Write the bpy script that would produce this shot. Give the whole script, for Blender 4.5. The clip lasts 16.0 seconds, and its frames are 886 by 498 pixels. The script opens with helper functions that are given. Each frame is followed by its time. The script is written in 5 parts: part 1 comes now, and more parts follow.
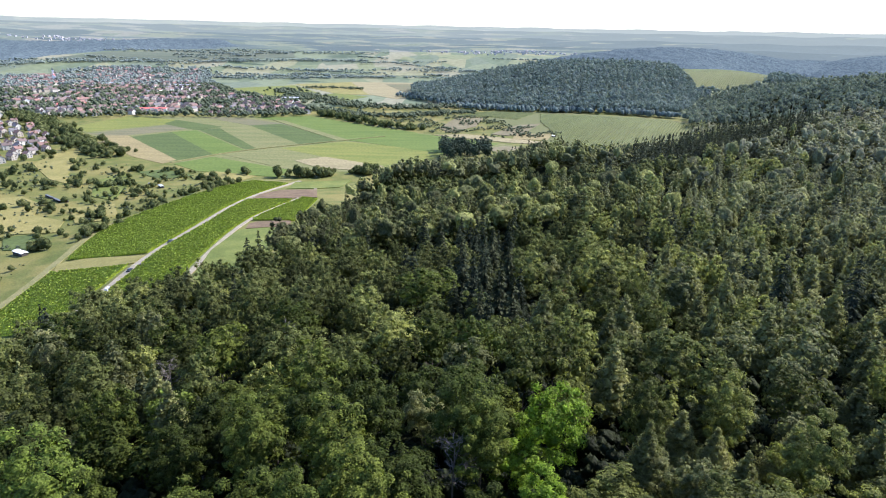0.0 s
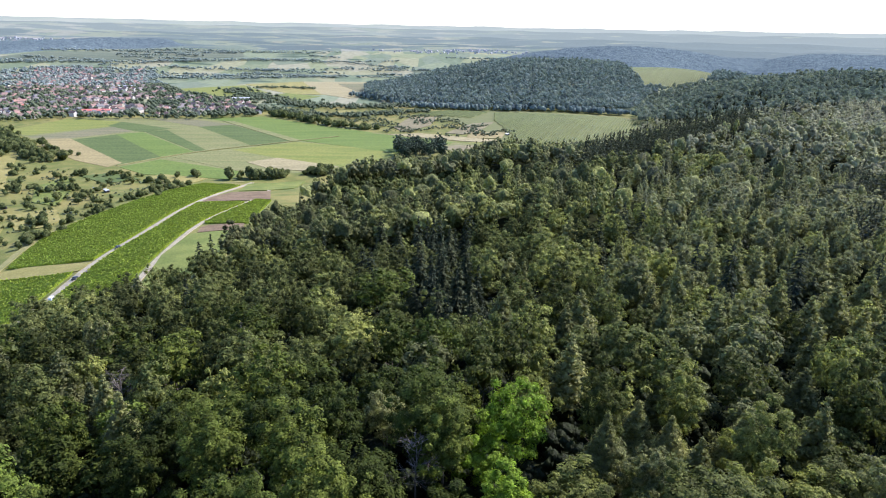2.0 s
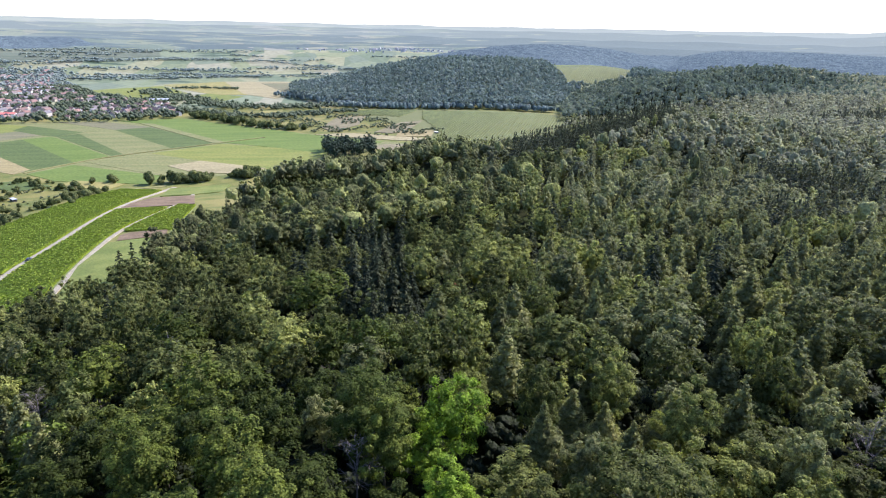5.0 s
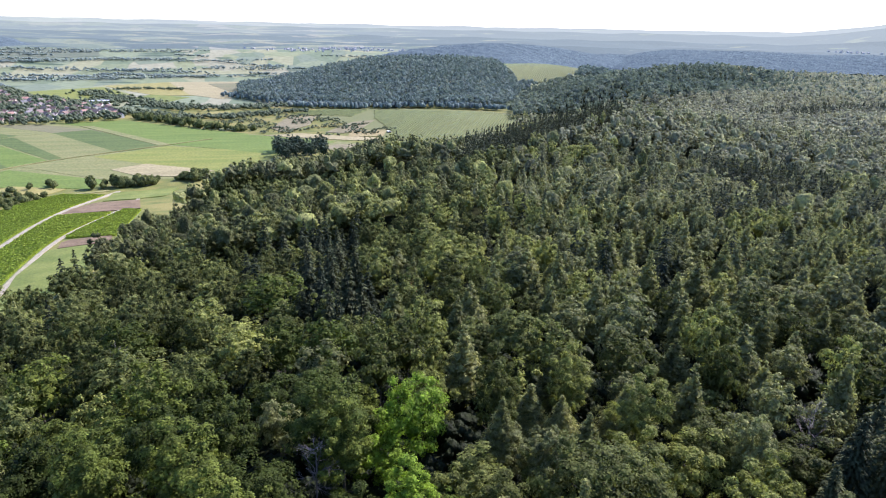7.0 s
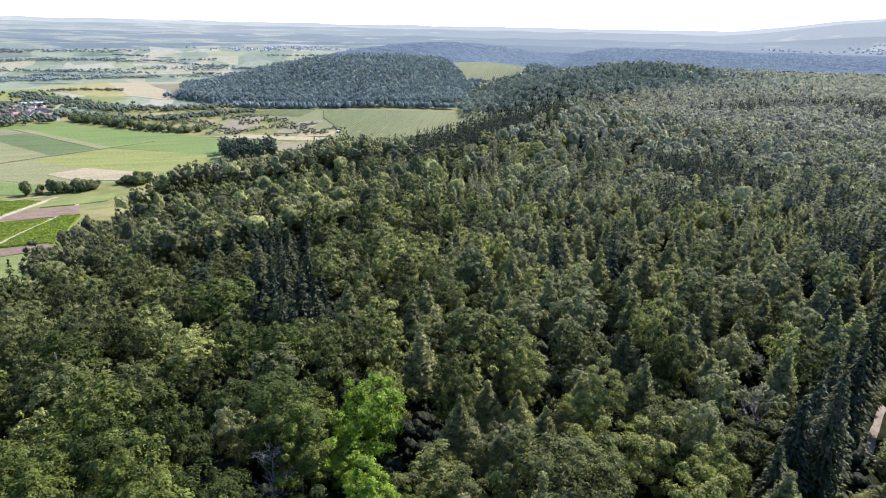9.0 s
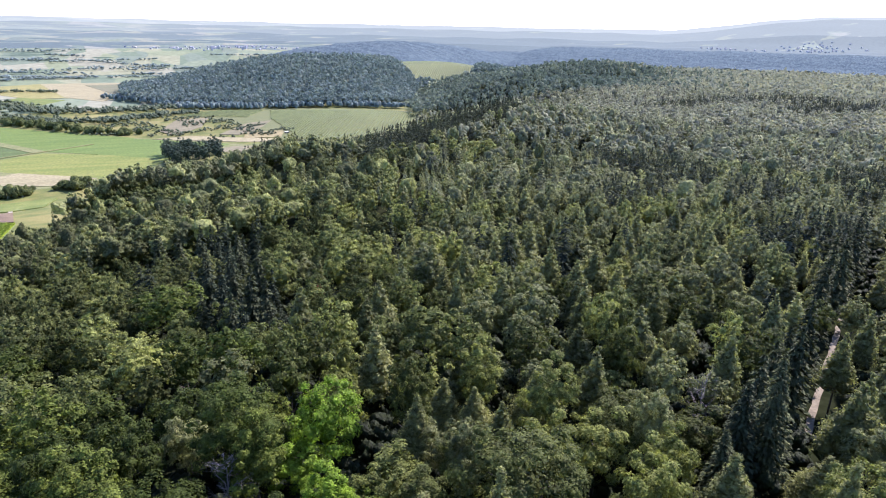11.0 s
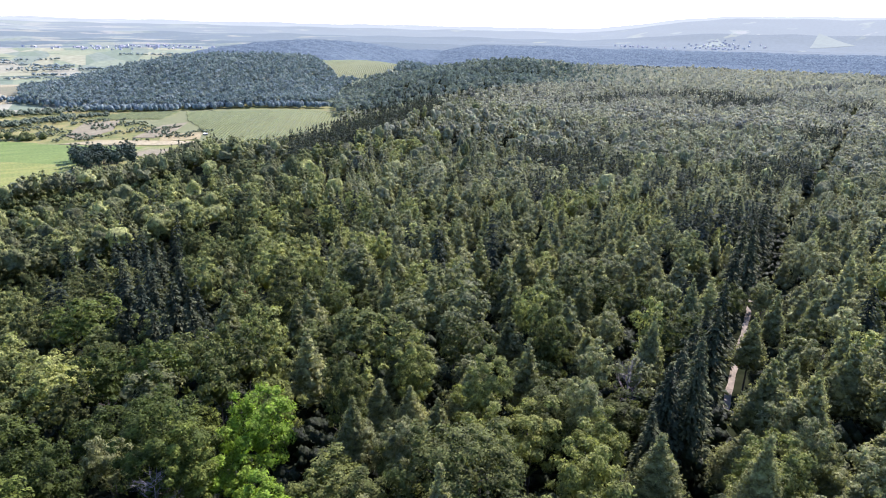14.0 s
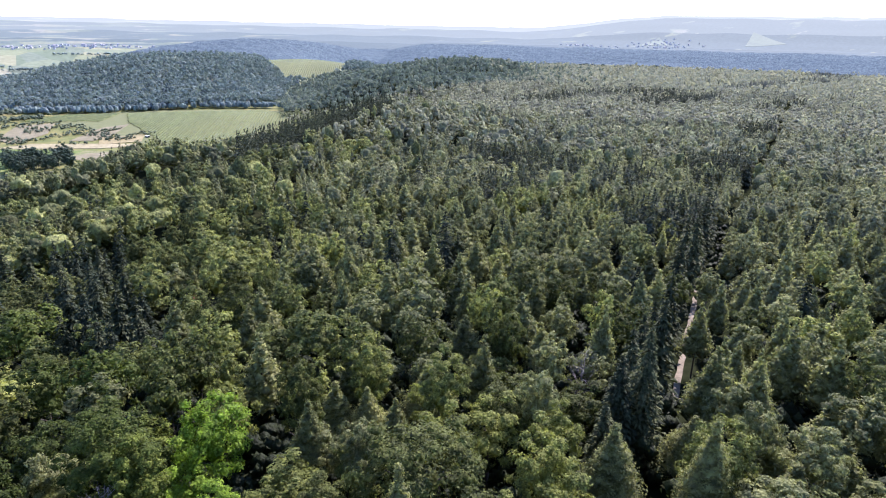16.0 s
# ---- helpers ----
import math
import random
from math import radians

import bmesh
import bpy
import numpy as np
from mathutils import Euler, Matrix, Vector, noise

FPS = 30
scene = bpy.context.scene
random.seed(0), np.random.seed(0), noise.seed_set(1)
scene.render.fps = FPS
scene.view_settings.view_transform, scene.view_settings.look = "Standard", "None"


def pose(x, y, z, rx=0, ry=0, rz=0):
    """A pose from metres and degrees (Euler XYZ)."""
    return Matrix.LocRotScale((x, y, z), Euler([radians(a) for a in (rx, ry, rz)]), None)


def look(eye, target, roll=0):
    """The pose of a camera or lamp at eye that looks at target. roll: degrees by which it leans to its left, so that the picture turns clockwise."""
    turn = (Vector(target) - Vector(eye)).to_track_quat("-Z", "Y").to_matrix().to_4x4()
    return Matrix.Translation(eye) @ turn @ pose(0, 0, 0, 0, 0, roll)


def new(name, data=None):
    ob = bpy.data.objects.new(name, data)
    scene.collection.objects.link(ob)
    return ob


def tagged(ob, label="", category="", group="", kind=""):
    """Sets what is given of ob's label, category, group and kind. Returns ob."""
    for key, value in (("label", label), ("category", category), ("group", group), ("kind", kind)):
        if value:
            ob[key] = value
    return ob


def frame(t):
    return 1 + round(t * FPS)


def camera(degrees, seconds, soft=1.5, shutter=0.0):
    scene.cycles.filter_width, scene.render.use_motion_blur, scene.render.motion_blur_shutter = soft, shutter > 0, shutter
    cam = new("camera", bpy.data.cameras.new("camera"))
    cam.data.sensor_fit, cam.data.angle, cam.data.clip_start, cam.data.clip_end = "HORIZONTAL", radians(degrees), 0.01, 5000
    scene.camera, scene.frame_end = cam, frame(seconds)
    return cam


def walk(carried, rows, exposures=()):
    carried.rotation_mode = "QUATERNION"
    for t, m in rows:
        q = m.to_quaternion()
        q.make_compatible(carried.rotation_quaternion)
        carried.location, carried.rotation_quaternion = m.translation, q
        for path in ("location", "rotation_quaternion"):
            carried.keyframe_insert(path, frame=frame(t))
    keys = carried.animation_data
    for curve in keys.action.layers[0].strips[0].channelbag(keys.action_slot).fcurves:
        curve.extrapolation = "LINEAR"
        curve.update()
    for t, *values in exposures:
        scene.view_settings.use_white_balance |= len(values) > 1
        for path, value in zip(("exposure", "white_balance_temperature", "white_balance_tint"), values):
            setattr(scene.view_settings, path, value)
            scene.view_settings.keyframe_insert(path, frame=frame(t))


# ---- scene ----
cam = camera(70.24, 16.0, soft=1.1)
EYE_Z = 150.0
# degrees to the right of north, one for each key: a slow pan
PAN_TIMES = (0, 1, 2, 3, 4, 5, 6.5, 8, 9, 10, 11.5, 13, 14, 15, 16)
PAN_ANGLES = (0.0, 2.035, 4.115, 6.235, 8.390, 10.512, 13.725, 17.030, 19.285, 21.515, 24.935, 28.295, 30.530, 32.745, 35.0)


def aimed(turn):
    return pose(0, 0, EYE_Z, 0, 0, -turn) @ pose(0, 0, 0, 90 - 19.04) @ pose(0, 0, 0, 0, 0, 1.183)


walk(cam, [(t, aimed(a)) for t, a in zip(PAN_TIMES, PAN_ANGLES)], exposures=[(0.0, 1.12, 6110, 15), (8.0, 1.28, 6000, 22), (16.0, 1.53, 5920, 27)])

# ---- light ----
SUN_AZ, SUN_EL = radians(62), radians(42)
world = bpy.data.worlds.new("sky")
scene.world = world
world.use_nodes = True
wn = world.node_tree.nodes
sky = wn.new("ShaderNodeTexSky")
sky.sky_type, sky.sun_disc = "NISHITA", False
sky.sun_elevation, sky.sun_rotation = SUN_EL, SUN_AZ
sky.air_density, sky.dust_density, sky.ozone_density = 1.0, 0.15, 1.5
wn["Background"].inputs["Strength"].default_value = 0.135
cool = wn.new("ShaderNodeMix")
cool.data_type, cool.blend_type = "RGBA", "MULTIPLY"
cool.inputs[0].default_value, cool.inputs[7].default_value = 1.0, (0.86, 0.96, 1.10, 1)
world.node_tree.links.new(sky.outputs[0], cool.inputs[6])
world.node_tree.links.new(cool.outputs[2], wn["Background"].inputs["Color"])
sun_dir = Vector((math.sin(SUN_AZ) * math.cos(SUN_EL), math.cos(SUN_AZ) * math.cos(SUN_EL), math.sin(SUN_EL)))
sun = new("sun", bpy.data.lights.new("sun", "SUN"))
sun.data.energy, sun.data.angle, sun.data.color = 5.0, radians(0.6), (1.0, 0.96, 0.90)
sun.matrix_world = look(sun_dir * 900, (0, 0, 0))

# ---- terrain ----
RIM = [(-150, 185), (-134, 200), (-118, 216), (-98, 230), (-88, 250), (-84, 318), (-82, 370), (-70, 480), (-14, 612),
       (56, 662), (118, 745), (195, 800), (297, 835), (345, 905), (385, 1000), (410, 1090), (440, 1180), (490, 1290),
       (560, 1420), (660, 1530), (840, 1620), (1200, 1640), (1900, 1500), (2100, 0), (900, -300), (-300, -300), (-210, 0), (-190, 110)]


def inside_by(pts, x, y):
    """Signed distance to the outline pts, positive inside."""
    x, y = np.asarray(x, float), np.asarray(y, float)
    best = np.full(x.shape, 1e9)
    odd = np.zeros(x.shape, bool)
    for (ax, ay), (bx, by) in zip(pts, pts[1:] + pts[:1]):
        ex, ey = bx - ax, by - ay
        k = np.clip(((x - ax) * ex + (y - ay) * ey) / (ex * ex + ey * ey), 0, 1)
        best = np.minimum(best, np.hypot(x - ax - k * ex, y - ay - k * ey))
        if ey:
            odd ^= ((ay > y) != (by > y)) & (x < ax + (y - ay) * ex / ey)
    return np.where(odd, best, -best)


def step(a, b, v):
    k = np.clip((v - a) / (b - a), 0, 1)
    return k * k * (3 - 2 * k)


def bell(x, y, cx, cy, rx, ry, turn=0.0):
    c, s = math.cos(radians(turn)), math.sin(radians(turn))
    u, v = (x - cx) * c + (y - cy) * s, -(x - cx) * s + (y - cy) * c
    r = np.clip(np.hypot(u / rx, v / ry), 0, 1)
    return 0.5 + 0.5 * np.cos(np.pi * r)


def waves(x, y, size):
    """Smooth rolling ground, about -1 to 1."""
    u, v = x / size, y / size
    return (np.sin(u * 1.3 + v * 0.7 + 1) + np.sin(u * -0.8 + v * 1.9 + 4) + np.sin(u * 2.3 - v * 0.4 + 2 * np.sin(v))) / 3


def height(x, y):
    x, y = np.asarray(x, float), np.asarray(y, float)
    d = np.hypot(x, y)
    # valley floor with the vineyard spur and the hills across it
    spur_x = -60 - (y - 150) * 0.155
    top = np.clip(72 - 0.112 * np.abs(y), 0, 70)
    side = np.where(x < spur_x, np.exp(-((x - spur_x) / 140) ** 2), 1.0)
    v = top * side * step(-500, -200, y)
    v = v + 69 * bell(x, y, 320, 1690, 460, 480) + 62 * bell(x, y, 760, 1830, 480, 520) + 100 * bell(x, y, 850, 2420, 950, 540)
    v = v + 6 * bell(x, y, 230, 1130, 420, 300)
    # the wooded plateau under the camera
    zp = 92 - 48 * (1 - np.exp(-d / 350)) + 13 * step(700, 1600, d)
    zp = zp + 2.5 * waves(x, y, 60) * step(60, 300, d) + 19 * bell(x, y, 285, 490, 230, 170, 30)
    # the fold behind the shoulder and the wooded hill beyond it
    zp = zp - 44 * bell(x, y, 445, 905, 300, 330, -29)
    zp = np.maximum(zp, 8 + 69 * bell(x, y, 910, 1210, 500, 470))
    w = step(-5, 230 - step(340, 440, y) * (50 * step(150, 80, x) + 115 * step(40, -50, x)) + 60 * step(60, 190, x) * step(430, 300, x), inside_by(RIM, x, y))
    g = v * (1 - w) + zp * w
    # far land climbs slowly to the horizon
    az = np.degrees(np.arctan2(x, y))
    far = step(1900, 2700, d)
    rise = 150 + np.minimum(d, 4900) * np.tan(np.radians(-3.6 + 4.05 * np.clip((d - 2250) / 2500, 0, 1) ** 0.6))
    rise = rise + 5 * waves(x, y, 130) * step(2300, 3000, d)
    east = step(24, 34, az) * step(160, 120, az)
    rise = np.maximum(rise, (62 + (d - 1900) * 0.022 + 4 * waves(x, y, 120)) * east)
    rise = rise + 95 * step(41, 54, az) * step(3300, 4500, d) * step(160, 120, az)
    return np.maximum(g, rise * far)


# ---- materials ----
def node_mat(name):
    m = bpy.data.materials.new(name)
    m.use_nodes = True
    return m, m.node_tree.nodes, m.node_tree.links, m.node_tree.nodes["Principled BSDF"]


def ramp(nodes, stops):
    r = nodes.new("ShaderNodeValToRGB")
    while len(r.color_ramp.elements) < len(stops):
        r.color_ramp.elements.new(0.5)
    for e, (p, c) in zip(r.color_ramp.elements, stops):
        e.position, e.color = p, (*c, 1)
    return r


def mixed(nodes, links, a, b, k, blend="MIX"):
    """Mix of two colours; a and b are sockets or colours, k a socket or number."""
    m = nodes.new("ShaderNodeMix")
    m.data_type, m.blend_type = "RGBA", blend
    for socket, v in ((m.inputs[0], k), (m.inputs[6], a), (m.inputs[7], b)):
        if isinstance(v, bpy.types.NodeSocket):
            links.new(v, socket)
        elif isinstance(v, tuple):
            socket.default_value = (*v, 1)
        else:
            socket.default_value = v
    return m.outputs[2]


def noise_tex(nodes, links, scale, detail=4, coord="Object", stretch=None):
    n = nodes.new("ShaderNodeTexNoise")
    n.inputs["Scale"].default_value, n.inputs["Detail"].default_value = scale, detail
    c = nodes.new("ShaderNodeTexCoord")
    if stretch:
        mp = nodes.new("ShaderNodeMapping")
        mp.inputs["Scale"].default_value = stretch[:3]
        mp.inputs["Rotation"].default_value = (0, 0, radians(stretch[3]))
        links.new(c.outputs[coord], mp.inputs[0])
        links.new(mp.outputs[0], n.inputs[0])
    else:
        links.new(c.outputs[coord], n.inputs[0])
    return n.outputs[0]


def leaf_mat(name, dark, mid, light, per_object=False, glow=0.36, rough=0.68, gloss=0.16, vary=1.0, clump=0.9, relief=1.1):
    """Foliage: tone by tree (tint), small change by leaf, light passing through."""
    m, n, l, p = node_mat(name)
    if per_object:
        tone = n.new("ShaderNodeObjectInfo").outputs["Random"]
    else:
        a = n.new("ShaderNodeAttribute")
        a.attribute_name = "tint"
        tone = a.outputs["Fac"]
    r = ramp(n, [(0.0, dark), (0.55, mid), (1.0, light)])
    l.new(tone, r.inputs[0])
    g = n.new("ShaderNodeNewGeometry")
    leafy = ramp(n, [(0.0, (1 - 0.34 * vary, 1 - 0.32 * vary, 1 - 0.38 * vary)), (1.0, (1 + 0.3 * vary, 1 + 0.28 * vary, 1 + 0.2 * vary))])
    l.new(g.outputs["Random Per Island"], leafy.inputs[0])
    c = mixed(n, l, r.outputs[0], leafy.outputs[0], 1.0, "MULTIPLY")
    clumps = ramp(n, [(0.36, (0.62, 0.62, 0.66)), (0.64, (1.36, 1.34, 1.22))])
    l.new(noise_tex(n, l, clump, 4), clumps.inputs[0])
    c = mixed(n, l, c, clumps.outputs[0], 1.0, "MULTIPLY")
    l.new(c, p.inputs["Base Color"])
    p.inputs["Roughness"].default_value = rough
    p.inputs["Specular IOR Level"].default_value = gloss
    bump = n.new("ShaderNodeBump")
    bump.inputs["Strength"].default_value, bump.inputs["Distance"].default_value = 1.0, relief
    l.new(noise_tex(n, l, 0.8, 5), bump.inputs["Height"])
    l.new(bump.outputs[0], p.inputs["Normal"])
    t = n.new("ShaderNodeBsdfTranslucent")
    tc = mixed(n, l, c, (1.16, 1.22, 0.84), 1.0, "MULTIPLY")
    l.new(tc, t.inputs[0])
    mix = n.new("ShaderNodeMixShader")
    mix.inputs[0].default_value = glow
    l.new(p.outputs[0], mix.inputs[1])
    l.new(t.outputs[0], mix.inputs[2])
    l.new(mix.outputs[0], n["Material Output"].inputs[0])
    return m


def ground_mat(name, a, b, scale, fine=0.6, stretch=None, rough=0.9, c=None, gloss=0.15):
    """Soil, grass or crops: broad stains, fine grain and a little relief."""
    m, n, l, p = node_mat(name)
    big = noise_tex(n, l, scale, 5, stretch=stretch)
    small = noise_tex(n, l, fine, 6)
    r = ramp(n, [(0.36, a), (0.64, b)])
    l.new(big, r.inputs[0])
    col = r.outputs[0]
    if c:
        patch_noise = noise_tex(n, l, scale * 0.31, 3)
        pr = ramp(n, [(0.5, (0, 0, 0)), (0.62, (1, 1, 1))])
        l.new(patch_noise, pr.inputs[0])
        col = mixed(n, l, col, c, pr.outputs[0])
    grain = ramp(n, [(0.3, (0.72, 0.72, 0.72)), (0.7, (1.2, 1.2, 1.2))])
    l.new(small, grain.inputs[0])
    col = mixed(n, l, col, grain.outputs[0], 1.0, "MULTIPLY")
    l.new(col, p.inputs["Base Color"])
    p.inputs["Roughness"].default_value = rough
    p.inputs["Specular IOR Level"].default_value = gloss
    bump = n.new("ShaderNodeBump")
    bump.inputs["Strength"].default_value, bump.inputs["Distance"].default_value = 0.4, 0.3
    l.new(small, bump.inputs["Height"])
    l.new(bump.outputs[0], p.inputs["Normal"])
    return m


def plain_mat(name, colour, rough=0.7, vary=0.25, metal=0.0, scale=1.5):
    m, n, l, p = node_mat(name)
    s = noise_tex(n, l, scale, 5)
    r = ramp(n, [(0.3, tuple(v * (1 - vary) for v in colour)), (0.7, tuple(min(1, v * (1 + vary)) for v in colour))])
    l.new(s, r.inputs[0])
    l.new(r.outputs[0], p.inputs["Base Color"])
    p.inputs["Roughness"].default_value, p.inputs["Metallic"].default_value = rough, metal
    return m


# bluer than the near tones below, a little haze put into the colour
TONES = {"broad": ((0.060, 0.070, 0.024), (0.144, 0.162, 0.058), (0.262, 0.276, 0.092)), "silver": ((0.150, 0.156, 0.078), (0.206, 0.212, 0.104), (0.268, 0.270, 0.134)),
         "larch": ((0.156, 0.164, 0.082), (0.218, 0.224, 0.106), (0.292, 0.292, 0.134)), "spruce": ((0.030, 0.040, 0.028), (0.042, 0.053, 0.035), (0.058, 0.070, 0.044))}
NEAR_TONES = {"broad": ((0.060, 0.069, 0.021), (0.124, 0.139, 0.042), (0.204, 0.218, 0.062)), "silver": ((0.130, 0.138, 0.064), (0.172, 0.180, 0.082), (0.220, 0.226, 0.104)),
              "larch": ((0.136, 0.142, 0.062), (0.186, 0.190, 0.082), (0.246, 0.244, 0.104)), "spruce": ((0.044, 0.053, 0.031), (0.062, 0.071, 0.039), (0.084, 0.093, 0.048))}
NEAR_LEAF = {k: leaf_mat(k + "_leaves", *v, True, 0.40 if k != "spruce" else 0.14, 0.65, 0.09 if k != "spruce" else 0.06) for k, v in NEAR_TONES.items()}
WOOD_LEAF = {k: leaf_mat(k + "_wood_leaves", *v, False, 0.42 if k != "spruce" else 0.14, 0.7, 0.07 if k != "spruce" else 0.06) for k, v in TONES.items()}
# grey that stands in for haze, mixed into leaf colours further off
HAZE_TONE = (0.345, 0.334, 0.284)


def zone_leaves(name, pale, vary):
    """Leaves of one stretch of the wood; pale: how much haze is mixed into their colour."""
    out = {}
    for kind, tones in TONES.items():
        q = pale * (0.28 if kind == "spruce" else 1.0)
        mixes = [tuple(a * (1 - q) + b * q for a, b in zip(t, HAZE_TONE)) for t in tones]
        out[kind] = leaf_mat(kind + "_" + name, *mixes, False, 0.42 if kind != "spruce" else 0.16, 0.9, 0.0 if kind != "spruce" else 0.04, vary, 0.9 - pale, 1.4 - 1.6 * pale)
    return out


LEAF_LIME = leaf_mat("lime_leaves", (0.160, 0.242, 0.024), (0.184, 0.27, 0.028), (0.21, 0.29, 0.032), True, 0.45)
LEAF_GOLD = leaf_mat("yellow_green_leaves", (0.112, 0.152, 0.026), (0.126, 0.168, 0.03), (0.145, 0.182, 0.034), True, 0.34)
# one green in a sunlit and a shaded tone, slope light in the colour
LEAF_SUNNY = leaf_mat("sunlit_green_leaves", (0.042, 0.056, 0.013), (0.078, 0.100, 0.022), (0.132, 0.156, 0.032), True, 0.34, 0.65, 0.08)
LEAF_SHADED = leaf_mat("shaded_green_leaves", (0.030, 0.041, 0.010), (0.054, 0.070, 0.015), (0.096, 0.116, 0.024), True, 0.34, 0.65, 0.08)
LEAF_RED = leaf_mat("dry_red_leaves", (0.20, 0.07, 0.05), (0.23, 0.08, 0.055), (0.25, 0.09, 0.06), True, 0.2)
# far woods: aerial haze is put into these pale, bluish base colours
NEEDLE_FAR = leaf_mat("hazed_far_needles", (0.072, 0.100, 0.098), (0.090, 0.120, 0.115), (0.110, 0.142, 0.132), False, 0.12, vary=0.5)
LEAF_HILL = leaf_mat("hazed_hill_leaves", (0.136, 0.176, 0.180), (0.176, 0.216, 0.218), (0.220, 0.258, 0.254), False, 0.36, 0.95, 0.0, 0.2, 0.12, 0.3)
LEAF_RIDGE = leaf_mat("hazed_ridge_leaves", (0.112, 0.138, 0.122), (0.154, 0.182, 0.158), (0.204, 0.228, 0.192), False, 0.36, 0.95, 0.0, 0.2, 0.12, 0.3)
LEAF_HAZE_BLUE = leaf_mat("hazed_distant_leaves", (0.090, 0.118, 0.136), (0.102, 0.131, 0.149), (0.114, 0.144, 0.162), False, 0.1, 0.95, 0.0, 0.1, 0.2, 0.3)
DEAD_WOOD = plain_mat("grey_dead_wood", (0.17, 0.14, 0.125), 0.95, 0.25, scale=3)
BARK = plain_mat("bark", (0.075, 0.06, 0.048), 0.95, 0.4, scale=3)
# floor colour kept near black to deepen the shade between crowns
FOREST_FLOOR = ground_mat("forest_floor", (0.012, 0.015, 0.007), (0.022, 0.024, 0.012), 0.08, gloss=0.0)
MEADOW = ground_mat("meadow", (0.090, 0.106, 0.026), (0.158, 0.148, 0.044), 0.06, 0.9, c=(0.184, 0.160, 0.052))


def patchwork_mat(name, cell, tones, wood, haze=0.0, glow_tone=(0, 0, 0), wood_size=0.0022, wood_from=0.52, east=0.0):
    """Far farmland: plots of several crops with woods between them; haze: share of glow that imitates haze."""
    m, n, l, p = node_mat(name)
    c = n.new("ShaderNodeTexCoord")
    mp = n.new("ShaderNodeMapping")
    mp.inputs["Scale"].default_value = (1 / cell, 0.45 / cell, 0)
    mp.inputs["Rotation"].default_value = (0, 0, radians(18))
    l.new(c.outputs["Object"], mp.inputs[0])
    vo = n.new("ShaderNodeTexVoronoi")
    vo.inputs["Scale"].default_value = 1.0
    l.new(mp.outputs[0], vo.inputs["Vector"])
    sep = n.new("ShaderNodeSeparateColor")
    l.new(vo.outputs["Color"], sep.inputs[0])
    crops = ramp(n, [(k / len(tones), t) for k, t in enumerate(tones)])
    crops.color_ramp.interpolation = "CONSTANT"
    l.new(sep.outputs[0], crops.inputs[0])
    woods = noise_tex(n, l, wood_size, 7, stretch=(1.0, 2.6, 1.0, 12))
    wr = ramp(n, [(wood_from, (0, 0, 0)), (wood_from + 0.025, (1, 1, 1))])
    if east:
        xyz, span, add = n.new("ShaderNodeSeparateXYZ"), n.new("ShaderNodeMapRange"), n.new("ShaderNodeMath")
        l.new(c.outputs["Object"], xyz.inputs[0])
        l.new(xyz.outputs[0], span.inputs[0])
        for k, v in ((1, 100), (2, 1500), (3, 0.0), (4, east)):
            span.inputs[k].default_value = v
        l.new(woods, add.inputs[0])
        l.new(span.outputs[0], add.inputs[1])
        woods = add.outputs[0]
    l.new(woods, wr.inputs[0])
    col = mixed(n, l, crops.outputs[0], wood, wr.outputs[0])
    grain = ramp(n, [(0.3, (0.8, 0.8, 0.8)), (0.7, (1.15, 1.15, 1.15))])
    l.new(noise_tex(n, l, 0.06, 6), grain.inputs[0])
    col = mixed(n, l, col, grain.outputs[0], 1.0, "MULTIPLY")
    l.new(col, p.inputs["Base Color"])
    p.inputs["Roughness"].default_value = 0.95
    p.inputs["Specular IOR Level"].default_value = 0.1
    # haze is a glow mixed into the surface, not real air
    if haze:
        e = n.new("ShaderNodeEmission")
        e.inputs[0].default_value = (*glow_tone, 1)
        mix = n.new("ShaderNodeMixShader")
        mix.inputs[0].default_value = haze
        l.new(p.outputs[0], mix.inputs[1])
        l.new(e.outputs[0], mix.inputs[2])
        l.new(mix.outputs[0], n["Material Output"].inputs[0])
    return m


# muted crop tones, some of the distance haze put into the colour
CROP_TONES = ((0.120, 0.146, 0.090), (0.150, 0.172, 0.098), (0.176, 0.190, 0.106), (0.134, 0.156, 0.106), (0.214, 0.210, 0.124), (0.160, 0.182, 0.112), (0.226, 0.216, 0.144))
FARMLAND = patchwork_mat("farmland", 95, CROP_TONES, (0.06, 0.085, 0.055), wood_size=0.004, wood_from=0.60)


# ---- mesh helpers ----
def mesh_of(name, verts, faces, tint=None, smooth=False):
    """A mesh from arrays; faces: N x 3 or N x 4 indices; tint: one number a face."""
    me = bpy.data.meshes.new(name)
    verts, faces = np.asarray(verts, np.float32), np.asarray(faces, np.int32)
    k = faces.shape[1]
    me.vertices.add(len(verts))
    me.vertices.foreach_set("co", verts.ravel())
    me.loops.add(faces.size)
    me.loops.foreach_set("vertex_index", faces.ravel())
    me.polygons.add(len(faces))
    me.polygons.foreach_set("loop_start", np.arange(0, faces.size, k, dtype=np.int32))
    if tint is not None:
        at = me.attributes.new("tint", "FLOAT", "FACE")
        at.data.foreach_set("value", np.asarray(tint, np.float32))
    me.update(calc_edges=True)
    if smooth:
        me.shade_smooth()
    else:
        me.shade_flat()
    return me


def joined(pieces):
    """Several (verts, faces) as one; triangles must not be mixed with quads."""
    vs, fs, at = [], [], 0
    for v, f in pieces:
        vs.append(v)
        fs.append(np.asarray(f) + at)
        at += len(v)
    return np.concatenate(vs), np.concatenate(fs)


